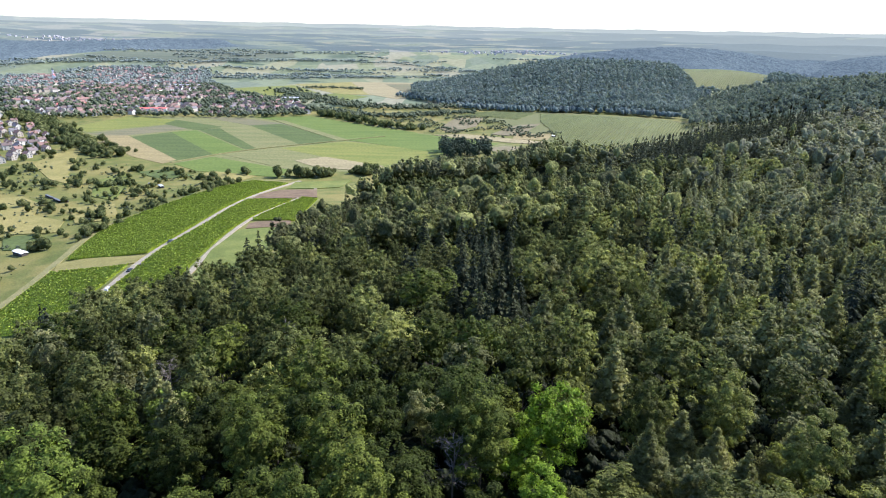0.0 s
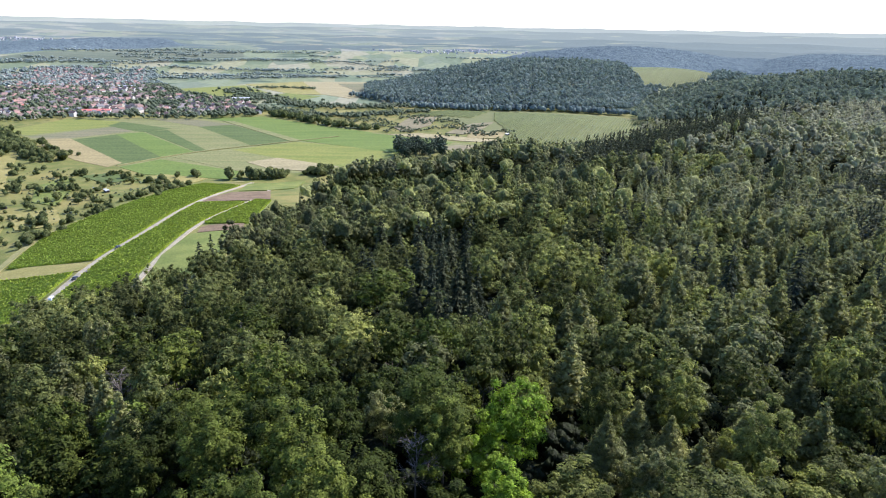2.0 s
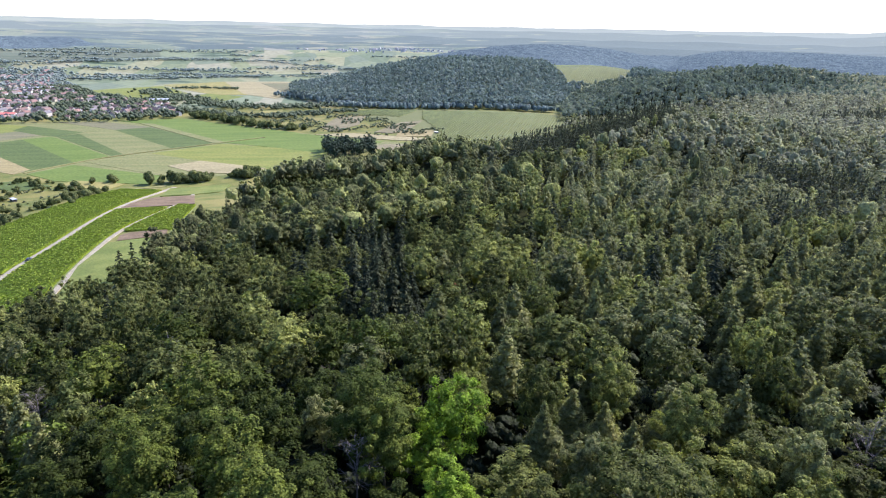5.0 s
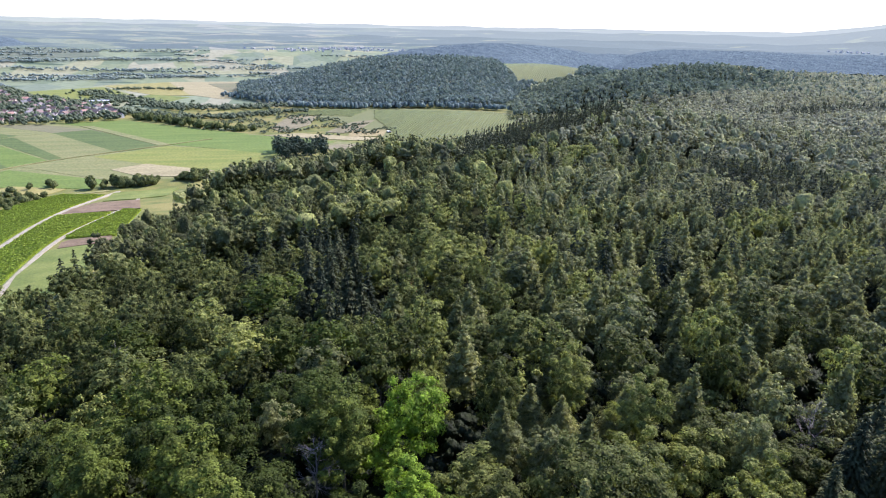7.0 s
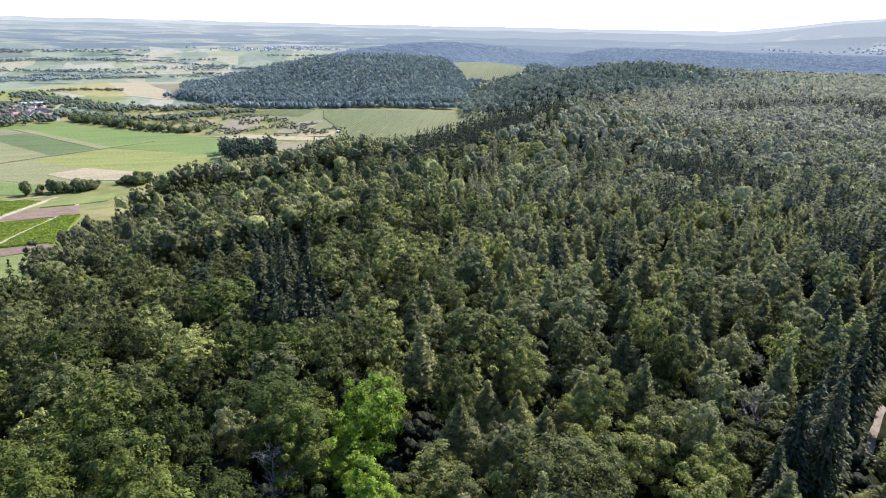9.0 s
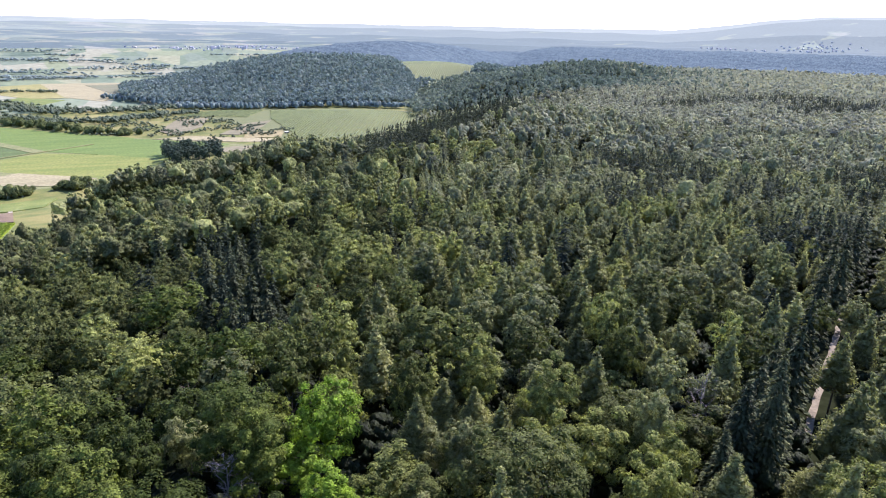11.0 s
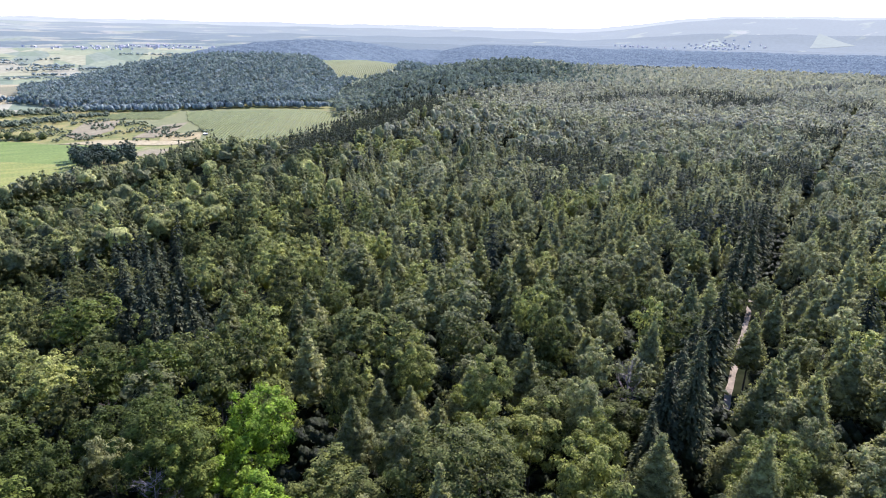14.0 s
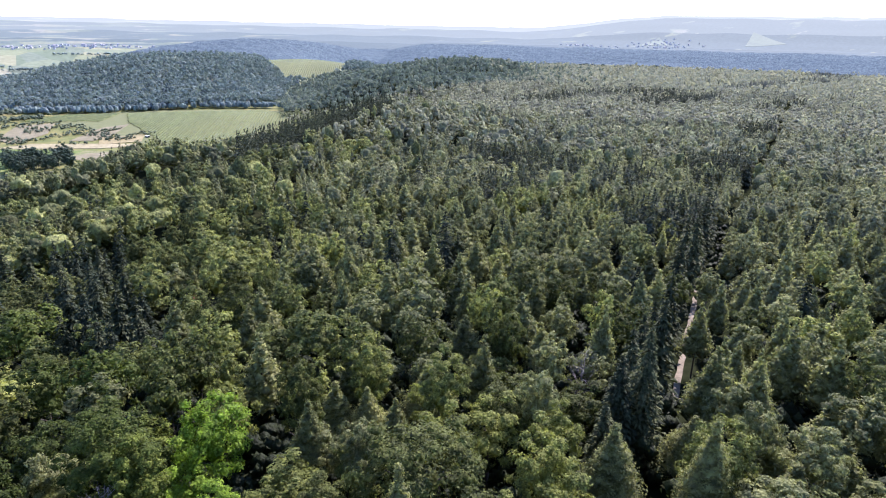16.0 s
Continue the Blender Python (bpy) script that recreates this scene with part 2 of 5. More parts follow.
def part(name, data, material, parent=None, label="", at=None):
    """One mesh object under a thing; data is a bmesh, a mesh or (verts, faces)."""
    if isinstance(data, bmesh.types.BMesh):
        me = bpy.data.meshes.new(name)
        data.to_mesh(me)
        data.free()
    elif isinstance(data, tuple):
        me = mesh_of(name, *data)
    else:
        me = data
    if material and not me.materials:
        me.materials.append(material)
    ob = new(name, me)
    if parent:
        ob.parent = parent
    if at is not None:
        ob.matrix_basis = at
    if label:
        tagged(ob, label)
    return ob


def thing(name, label, category, m=None, group="", kind=""):
    ob = new(name)
    if m is not None:
        ob.matrix_basis = m
    return tagged(ob, label, category, group, kind)


# ---- ground ----
def ground_sheet():
    ring = [0.0]
    r = 0.02
    while r < 2950:
        ring.append(r)
        r += max(5.0, r * 0.019)
    ring.append(2950.0)
    n = 330
    a = np.linspace(0, 2 * np.pi, n, endpoint=False)
    rr, aa = np.meshgrid(np.array(ring[1:]), a, indexing="ij")
    x, y = (rr * np.sin(aa)).ravel() + 2.0, (rr * np.cos(aa)).ravel() - 3.0
    v = np.concatenate([np.stack([x, y, height(x, y)], 1), [[0, 0, float(height(0, 0))]]])
    i, j = np.meshgrid(np.arange(len(ring) - 2), np.arange(n), indexing="ij")
    i, j = i.ravel(), j.ravel()
    k = (j + 1) % n
    f = np.stack([i * n + k, (i + 1) * n + k, (i + 1) * n + j, i * n + j], 1)
    me = mesh_of("ground", v, f, smooth=True)
    me.materials.append(MEADOW)
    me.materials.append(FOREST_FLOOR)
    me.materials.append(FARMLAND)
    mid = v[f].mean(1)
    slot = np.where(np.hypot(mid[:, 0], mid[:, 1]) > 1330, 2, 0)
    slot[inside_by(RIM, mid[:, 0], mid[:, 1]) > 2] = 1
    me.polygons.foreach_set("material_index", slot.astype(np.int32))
    ob = new("ground", me)
    return tagged(ob, "rolling meadow ground under woods, vineyards and fields", "ground", kind="structure")


ground_sheet()


# ---- trees ----
rng = np.random.default_rng(7)


def unit(v):
    return v / np.linalg.norm(v, axis=1, keepdims=True)


def diamonds(p, nrm, size, r, aspect=0.62, along=None, fold=0.22):
    """Small folded leaf sprays at p, facing nrm."""
    k = len(p)
    t = along if along is not None else r.normal(size=(k, 3))
    u = unit(np.cross(nrm, t) if along is None else t - nrm * (t * nrm).sum(1, keepdims=True))
    w = np.cross(nrm, u)
    s = np.asarray(size).reshape(-1, 1) * np.ones((k, 1))
    drop = nrm * s * fold
    v = np.stack([p + u * s - drop, p + w * s * aspect + drop * 0.6, p - u * s - drop, p - w * s * aspect + drop * 0.6], 1)
    return v.reshape(-1, 3), np.arange(4 * k).reshape(k, 4)


def sprays(p, nrm, size, r, aspect=0.55):
    """Three-cornered leaf sprays at p, facing nrm."""
    k = len(p)
    u = unit(np.cross(nrm, r.normal(size=(k, 3))))
    w = np.cross(nrm, u)
    s = np.asarray(size).reshape(-1, 1)
    bend = nrm * s * r.uniform(-0.25, 0.35, (k, 1))
    v = np.stack([p + u * s + bend, p - u * s * 0.6 + w * s * aspect, p - u * s * 0.6 - w * s * aspect], 1)
    return v.reshape(-1, 3), np.arange(3 * k).reshape(k, 3)


def knob(detail):
    """A unit ball of 8 or 20 faces."""
    if detail < 20:
        v = np.array([(1, 0, 0), (0, 1, 0), (-1, 0, 0), (0, -1, 0), (0, 0, 1), (0, 0, -1)], float)
        return v, np.array([(0, 1, 4), (1, 2, 4), (2, 3, 4), (3, 0, 4), (1, 0, 5), (2, 1, 5), (3, 2, 5), (0, 3, 5)])
    bm = bmesh.new()
    bmesh.ops.create_icosphere(bm, subdivisions=1, radius=1)
    bm.verts.ensure_lookup_table()
    out = np.array([v.co[:] for v in bm.verts]), np.array([[v.index for v in f.verts] for f in bm.faces])
    bm.free()
    return out


def leaf_cloud(r, cen, rad, leaves, size, floor, detail=20, loose=0.36, tall=None, fill=0.86, rise=0.3, heart=None):
    """Leaf sprays over overlapping lobes, with a leafy core in each lobe; rise: how far the sprays keep to the upper side."""
    pick = r.choice(len(rad), leaves * 4, p=rad ** 2 / (rad ** 2).sum())
    up = np.full(len(rad), 0.92) if tall is None else tall
    dr = unit(r.normal(size=(len(pick), 3)) + [0, 0, rise])
    p = cen[pick] + dr * rad[pick][:, None] * r.uniform(0.74, 1.2, (len(pick), 1)) * np.stack([np.ones(len(pick)), np.ones(len(pick)), up[pick]], 1)
    gap = np.linalg.norm((p[:, None] - cen[None]) / np.stack([np.ones_like(up), np.ones_like(up), up], 1)[None], axis=2) / rad[None]
    gap[np.arange(len(pick)), pick] = 9
    keep = np.where((gap.min(1) > 0.8) & (p[:, 2] > floor))[0][:leaves]
    p, dr = p[keep], dr[keep]
    nrm = dr if heart is None else 0.6 * dr + 0.7 * unit((p - heart[0]) / heart[1])
    nrm = unit(nrm + r.normal(size=dr.shape) * loose + [0, 0, 0.15])
    pieces = [sprays(p, nrm, size * r.uniform(0.6, 1.35, len(p)), r)]
    kv, kf = knob(detail)
    for c, q, z in zip(cen, rad, up):
        pieces.append((c + kv * [1, 1, z] * q * fill * (1 + r.normal(size=(len(kv), 1)) * 0.07), kf))
    return joined(pieces)


def broad_crown(r, leaves, size, radius=4.6, tall=10.5, top=20.0, lobes=17, detail=20, core=0.62, fill=0.68):
    """A broadleaf crown of many leafy boughs with dark clefts; tall: from its lowest to its top leaf."""
    rz = tall / 2
    c0 = np.array([0, 0, top - rz])
    q = (np.arange(lobes) + 0.5) / lobes
    z = 1 - 1.5 * q
    a = np.arange(lobes) * 2.4 + r.uniform(0, 6)
    s = np.sqrt(np.clip(1 - z * z, 0, 1))
    dirs = np.stack([s * np.cos(a), s * np.sin(a), z], 1) + r.normal(size=(lobes, 3)) * 0.16
    swell = 1 + 0.10 * np.sin(2 * a + r.uniform(0, 6)) + 0.08 * np.sin(3 * a + r.uniform(0, 6))
    rad = radius * r.uniform(0.17, 0.34, lobes) * (22 / lobes) ** 0.38
    cen = c0 + dirs * np.array([radius, radius, rz]) * (swell * r.uniform(0.74, 0.92, lobes))[:, None]
    cen = np.concatenate([cen, [c0 - [0, 0, rz * 0.12]]])
    rad = np.append(rad, radius * core)
    return leaf_cloud(r, cen, rad, leaves, size, top - tall * 1.02, detail, 0.34, np.append(np.full(lobes, 0.8), rz / radius), fill, 0.55, (c0 - [0, 0, rz * 0.25], np.array([radius, radius, rz])))


def cone_crown(r, leaves, size, radius=2.7, tall=13.0, top=21.0, lobes=16, detail=20):
    """A soft upright larch-like crown, narrow at its top."""
    q = (np.arange(lobes) + 0.6) / lobes
    reach = radius * (1 - q) ** 0.9 + 0.15
    a = np.arange(lobes) * 2.4 + r.uniform(0, 6)
    off = reach * r.uniform(0.35, 0.62, lobes)
    cen = np.stack([off * np.cos(a), off * np.sin(a), top - tall + tall * q * 0.97], 1)
    rad = np.maximum(reach * r.uniform(0.55, 0.75, lobes), 0.45)
    return leaf_cloud(r, cen, rad, leaves, size, top - tall * 1.05, detail, 0.5)


def needle_crown(r, whorls, arms, size, radius=3.0, top=24.0, bare=0.16, droop=0.42, split=2):
    """A conifer crown: tiers of drooping boughs that shorten towards the tip."""
    ps, ns, al, sz = [], [], [], []
    for k in range(whorls):
        q = (k + r.uniform(0.1, 0.9)) / whorls
        reach = radius * (1 - q) ** 0.8 + 0.25
        z = top * (bare + (1 - bare) * q)
        for j in range(max(4, int(arms * (1 - 0.45 * q)))):
            a = r.uniform(0, 6.283)
            out = np.array([math.cos(a), math.sin(a), 0])
            ln = reach * r.uniform(0.7, 1.15)
            for m in range(split):
                f = (m + 0.7) / split
                ps.append(out * ln * f + [0, 0, z - droop * ln * f * f])
                al.append(out + [0, 0, -droop * 1.6 * f])
                side = np.array([-out[1], out[0], 0]) * r.normal() * 0.45
                ns.append(np.array([0, 0, 1.0]) + out * 0.45 + side)
                sz.append(size * (0.45 + ln / radius * 0.6) * r.uniform(0.8, 1.2))
    for m in range(3):
        ps.append(np.array([0, 0, top - 0.4 - m * 0.5]))
        al.append(np.array([0.1, 0, 1.0]))
        ns.append(np.array([math.cos(m * 2), math.sin(m * 2), 0.1]))
        sz.append(size * 0.6)
    return diamonds(np.array(ps), unit(np.array(ns)), np.array(sz), r, 0.5, np.array(al))


def puff_crown(r, radius=4.7, tall=12.0, top=20.0, lobes=13, detail=3, leaves=150, size=0.6, taper=0.0, cut=-0.55):
    """A closed crown of rounded lobes with dark clefts, leaf sprays standing on its surface."""
    bm = bmesh.new()
    bmesh.ops.create_icosphere(bm, subdivisions=detail, radius=1)
    bm.verts.ensure_lookup_table()
    u = np.array([v.co[:] for v in bm.verts])
    f = np.array([[v.index for v in q.verts] for q in bm.faces])
    bm.free()
    way = unit(r.normal(size=(lobes, 3)) + [0, 0, 0.35])
    wide = r.uniform(0.34, 0.74, lobes) * (13 / lobes) ** 0.5
    ang = np.arccos(np.clip(u @ way.T, -1, 1))
    cap = np.sqrt(np.clip(1 - (ang / wide) ** 2, 0, 1)) * r.uniform(0.6, 1.25, lobes)
    v = u * (0.57 + 0.45 * cap.max(1) + r.normal(size=len(u)) * 0.045)[:, None]
    f = f[v[f][:, :, 2].mean(1) > cut]
    slim = (1 - taper * np.clip(v[:, 2] * 0.5 + 0.5, 0, 1))[:, None]
    v = np.concatenate([v[:, :2] * radius * slim, v[:, 2:] * tall / 2 + top - tall / 2], 1)
    pieces = [(v, f)]
    if leaves:
        a, b, c = v[f[:, 0]], v[f[:, 1]], v[f[:, 2]]
        n = np.cross(b - a, c - a)
        area = np.linalg.norm(n, axis=1) * np.where(n[:, 2] > 0, 1.0, 0.5)
        k = r.choice(len(f), leaves, p=area / area.sum())
        g = r.dirichlet((1, 1, 1), leaves)
        nrm = unit(unit(n[k]) + r.normal(size=(leaves, 3)) * 0.6 + [0, 0, 0.1])
        p = a[k] * g[:, :1] + b[k] * g[:, 1:2] + c[k] * g[:, 2:] + unit(n[k]) * r.uniform(-0.1, 1.0, (leaves, 1)) * size
        pieces.append(sprays(p, nrm, size * r.uniform(0.6, 1.35, leaves), r))
    return joined(pieces)


def tuft(r, radius=4.8, tall=8.0, top=19.0, leaves=8, cores=4, leaf=0.2):
    """A small lobed crown for far woods."""
    a = np.arange(cores) * 2.1 + r.uniform(0, 6)
    outer = np.arange(cores) > 0
    q = radius * 0.48 * outer
    cen = np.stack([q * np.cos(a), q * np.sin(a), top - tall * 0.42 - 0.16 * tall * outer * r.uniform(0.3, 1.2, cores)], 1)
    rad = np.where(outer, radius * r.uniform(0.48, 0.62, cores), radius * 0.62)
    return leaf_cloud(r, cen, rad, leaves, radius * leaf, top - tall, 8, 0.45)


def spire(r, radius=2.9, top=23.0, tall=18.0, sides=6, tiers=3):
    """A small conifer of ragged, overlapping tiers."""
    vs, fs = [], []
    n = sides * 2
    for j in range(tiers):
        q0 = 1 - j / tiers * 0.72
        base = top - tall * q0
        tip = top if j == tiers - 1 else base + tall * 0.62 * q0
        k0 = len(vs)
        vs.append([0, 0, tip])
        for k in range(n):
            q = radius * q0 ** 0.85 * (1.0 if k % 2 else 0.6) * (1 + r.normal() * 0.13)
            a = k * 3.1416 / sides + j * 0.5
            vs.append([q * math.cos(a), q * math.sin(a), base + (0.0 if k % 2 else 1.2) + r.normal() * 0.4])
        fs += [[k0, k0 + 1 + k, k0 + 1 + (k + 1) % n] for k in range(n)]
    return np.array(vs, float), np.array(fs)


def stem(r, top, girth=0.28, limbs=5, spread=3.0):
    """A tapered trunk with a few limbs."""
    vs, fs = [], []

    def rod(a, b, ra, rb, sides=6):
        a, b = np.array(a, float), np.array(b, float)
        d = (b - a) / np.linalg.norm(b - a)
        u = np.cross(d, [0.3, 0.9, 0.1])
        u /= np.linalg.norm(u)
        w = np.cross(d, u)
        base = sum(len(x) for x in vs)
        ang = np.arange(sides) / sides * 6.283
        ring = np.cos(ang)[:, None] * u + np.sin(ang)[:, None] * w
        vs.append(np.concatenate([a + ring * ra, b + ring * rb]))
        for k in range(sides):
            m = (k + 1) % sides
            fs.append([base + k, base + m, base + sides + m, base + sides + k])

    rod([0, 0, -2.0], [0, 0, top * 0.45], girth, girth * 0.72, 8)
    rod([0, 0, top * 0.45], [r.normal() * 0.3, r.normal() * 0.3, top * 0.9], girth * 0.72, girth * 0.2)
    for k in range(limbs):
        z = top * r.uniform(0.38, 0.7)
        a = k * 2.4 + r.uniform(0, 1)
        s = spread * r.uniform(0.6, 1)
        rod([0, 0, z], [s * math.cos(a), s * math.sin(a), z + s * r.uniform(0.5, 1.0)], girth * 0.4, girth * 0.12, 5)
    return np.concatenate(vs), np.array(fs)


def scatter(protos, spots):
    """Many trees as one mesh. spots: rows of x, y, z, turn, width, height scale, kind, tint."""
    vs, fs, ts, at = [], [], [], 0
    for k, (pv, pf) in enumerate(protos):
        s = spots[spots[:, 6] == k]
        if not len(s):
            continue
        c, d = np.cos(s[:, 3])[:, None], np.sin(s[:, 3])[:, None]
        w = s[:, 4][:, None]
        x = (pv[None, :, 0] * c - pv[None, :, 1] * d) * w + s[:, 0][:, None]
        y = (pv[None, :, 0] * d + pv[None, :, 1] * c) * w + s[:, 1][:, None]
        z = pv[None, :, 2] * s[:, 5][:, None] + s[:, 2][:, None]
        vs.append(np.stack([x, y, z], 2).reshape(-1, 3))
        fs.append((pf[None] + (np.arange(len(s)) * len(pv))[:, None, None]).reshape(-1, pf.shape[1]) + at)
        ts.append(np.repeat(s[:, 7], len(pf)))
        at += len(s) * len(pv)
    return np.concatenate(vs), np.concatenate(fs), np.concatenate(ts)


def spaced(r, pitch, near, far, az0=-46.0, az1=82.0, outline=None, margin=3.0, loose=0.36):
    """Tree places on a jittered grid, between two distances and two bearings, inside an outline."""
    n = int(far / pitch) + 2
    i, j = np.meshgrid(np.arange(-n, n), np.arange(-n // 8, n), indexing="ij")
    x = ((i + 0.5 * (j % 2)) * pitch).ravel()
    y = (j * pitch * 0.87).ravel()
    x = x + r.uniform(-loose, loose, len(x)) * pitch
    y = y + r.uniform(-loose, loose, len(y)) * pitch
    d, a = np.hypot(x, y), np.degrees(np.arctan2(x, y))
    ok = (d > near) & (d < far) & (a > az0) & (a < az1)
    x, y = x[ok], y[ok]
    if outline:
        ok = inside_by(outline, x, y) > margin
        x, y = x[ok], y[ok]
    return x, y


def in_spots(x, y, spots):
    """True inside any of the ellipses (x, y, rx, ry)."""
    k = np.zeros(len(x), bool)
    for cx, cy, rx, ry in spots:
        k |= ((x - cx) / rx) ** 2 + ((y - cy) / ry) ** 2 < 1
    return k


# ---- woods ----
# single trees that stand out: x, y, size
LIME_SPOTS = [(12, 77, 0.95), (17, 81, 1.02), (13, 62, 0.86)]
GOLD_SPOTS = [(-49, 98, 0.95), (-54, 70, 1.20), (17, 60, 0.50)]
BROAD_SPOTS = [(-4, 165, 1.60), (7, 113, 1.20), (-19, 84, 1.11), (-11, 83, 1.00), (-26, 75, 1.14), (6, 75, 0.95), (-59, 95, 1.09), (-96, 145, 1.44), (-46, 117, 1.27), (-36, 140, 1.36), (-64, 134, 1.40), (-15, 104, 1.02), (52, 199, 1.60), (15, 100, 0.98), (22, 94, 0.95), (-13, 67, 0.89), (-37, 75, 0.96), (6, 64, 0.80), (35, 54, 1.53), (49, 47, 0.92), (47, 41, 0.94), (4, 81, 1.38), (-2, 124, 1.04), (37, 91, 0.95), (45, 85, 0.94), (21, 105, 1.03), (34, 68, 0.80)]
SILVER_SPOTS = [(68, 105, 1.30), (33, 67, 0.81), (59, 113, 1.05), (30, 74, 0.75), (63, 153, 1.01), (56, 84, 0.87), (5, 107, 1.03), (61, 98, 0.97), (122, 96, 0.94), (84, 62, 0.75), (84, 70, 0.75), (67, 70, 0.75), (95, 90, 0.81), (149, 88, 0.87), (155, 103, 0.75), (135, 42, 1.01)]
LARCH_SPOTS = [(41, 79, 0.85), (41, 70, 0.85), (23, 130, 1.20), (41, 129, 1.20), (29, 74, 0.89), (94, 139, 1.14), (109, 138, 1.20), (108, 118, 1.09), (123, 146, 1.20), (69, 142, 1.08), (98, 167, 1.16), (94, 126, 1.08), (98, 101, 0.98), (65, 154, 1.20), (37, 126, 1.02), (121, 72, 0.98), (117, 50, 1.19), (117, 42, 1.17), (132, 52, 1.09)]
SPRUCE_SPOTS = [(12, 163, 1.10), (15, 152, 1.10), (9, 139, 0.91), (17, 205, 1.10), (6, 191, 1.08), (20, 180, 1.02), (-1, 230, 1.10), (3, 156, 0.90), (-8, 256, 1.10), (17, 140, 0.92), (100, 67, 1.06), (83, 61, 0.92), (73, 55, 1.10), (78, 54, 1.01), (125, 83, 1.08), (148, 97, 1.10), (168, 106, 1.10), (197, 124, 1.10), (111, 77, 0.88), (94, 67, 0.85), (179, 116, 1.10), (64, 50, 0.90), (222, 137, 1.08)]
SPRUCE_STANDS = [(12, 168, 13, 36), (267, 297, 22, 52), (385, 233, 34, 17), (330, 202, 16, 10), (600, 645, 60, 15), (690, 672, 55, 15), (745, 668, 42, 18), (790, 650, 40, 18), (828, 618, 40, 18), (520, 287, 30, 9), (620, 337, 44, 10), (860, 446, 60, 12), (268, 212, 18, 14), (193, 226, 22, 13), (16, 245, 16, 24), (229, 144, 16, 8), (330, 860, 110, 42), (225, 760, 60, 30), (150, 98, 26, 10), (215, 140, 40, 14), (1250, 640, 240, 30), (800, 560, 90, 25), (1650, 720, 200, 60)]
TRACK = [(60, 38), (105, 66), (126, 77), (170, 103), (256, 147), (420, 226), (700, 360), (1000, 510), (1500, 765)]


def from_track(x, y):
    p = np.array(TRACK, float)
    best = np.full(np.shape(x), 1e9)
    for a, b in zip(p[:-1], p[1:]):
        e = b - a
        k = np.clip(((x - a[0]) * e[0] + (y - a[1]) * e[1]) / (e @ e), 0, 1)
        best = np.minimum(best, np.hypot(x - a[0] - k * e[0], y - a[1] - k * e[1]))
    return best


def species(x, y, r):
    """Which kind of tree grows at a place: larch and pale trees in the east, spruce in stands."""
    east = step(8, 30, np.degrees(np.arctan2(x, y)))
    q = r.uniform(size=len(x)) - 0.12 * waves(x, y, 28)
    out = np.full(len(x), "broad ", dtype=object)
    near = step(620, 300, np.hypot(x, y))
    larch = 0.05 + 0.47 * east * near
    out[q < larch] = "larch "
    out[(q >= larch) & (q < larch + 0.02 + 0.17 * east + 0.15 * step(56, 60, np.degrees(np.arctan2(x, y))))] = "silver "
    out[q > np.where(np.hypot(x, y) < 150, 1.03, 0.965)] = "spruce "
    out[in_spots(x, y, SPRUCE_STANDS) & (r.uniform(size=len(x)) < 0.85)] = "spruce "
    return np.array([s.strip() for s in out], dtype=object)


def in_belt(x, y):
    """True where the belt of spruces runs along the shoulder of the plateau."""
    a, d = np.degrees(np.arctan2(x, y)), np.hypot(x, y)
    crest = 490 + (a - 20.8) * 10.4 + 14 * waves(x, y, 25)
    return (a > 16.5) & (a < 29.5 + 2 * waves(x, y, 30)) & (d > crest - 50) & (d < crest + 70)


LABELS = {"broad": "leafy green broadleaf tree in the dense summer wood", "silver": "pale grey-green leafy tree in the summer wood",
          "larch": "soft olive-green larch among broadleaf trees", "spruce": "dark green spruce with drooping boughs in the wood"}
TREE_NAMES = {"broad": "broadleaf_tree", "silver": "whitebeam_tree", "larch": "larch_tree", "spruce": "spruce_tree"}
BROAD_SIZES = ((4.7, 13.5, 20.0), (5.3, 12.5, 18.5), (4.0, 15.0, 22.0), (4.4, 11.5, 16.5), (4.9, 12.5, 20.5))


def crowns(r, leaves, size, lobes, detail, tiers, boughs, bough, split, core=0.62, fill=0.68):
    """Crown shapes of each kind at one fineness."""
    return {"broad": [broad_crown(r, leaves, size, *s, lobes, detail, core, fill) for s in BROAD_SIZES],
            "silver": [broad_crown(r, leaves, size, *s, lobes, detail, core, fill) for s in ((4.2, 11.0, 19.5), (3.8, 10.0, 18.5))],
            "larch": [cone_crown(r, int(leaves * 0.75), size * 0.85, *s, lobes, detail) for s in ((4.0, 13.0, 20.5), (3.6, 14.0, 21.5), (4.3, 12.0, 19.0))],
            "spruce": [needle_crown(r, tiers, boughs, bough, *s, split=split) for s in ((4.6, 25.0), (4.0, 22.5))]}


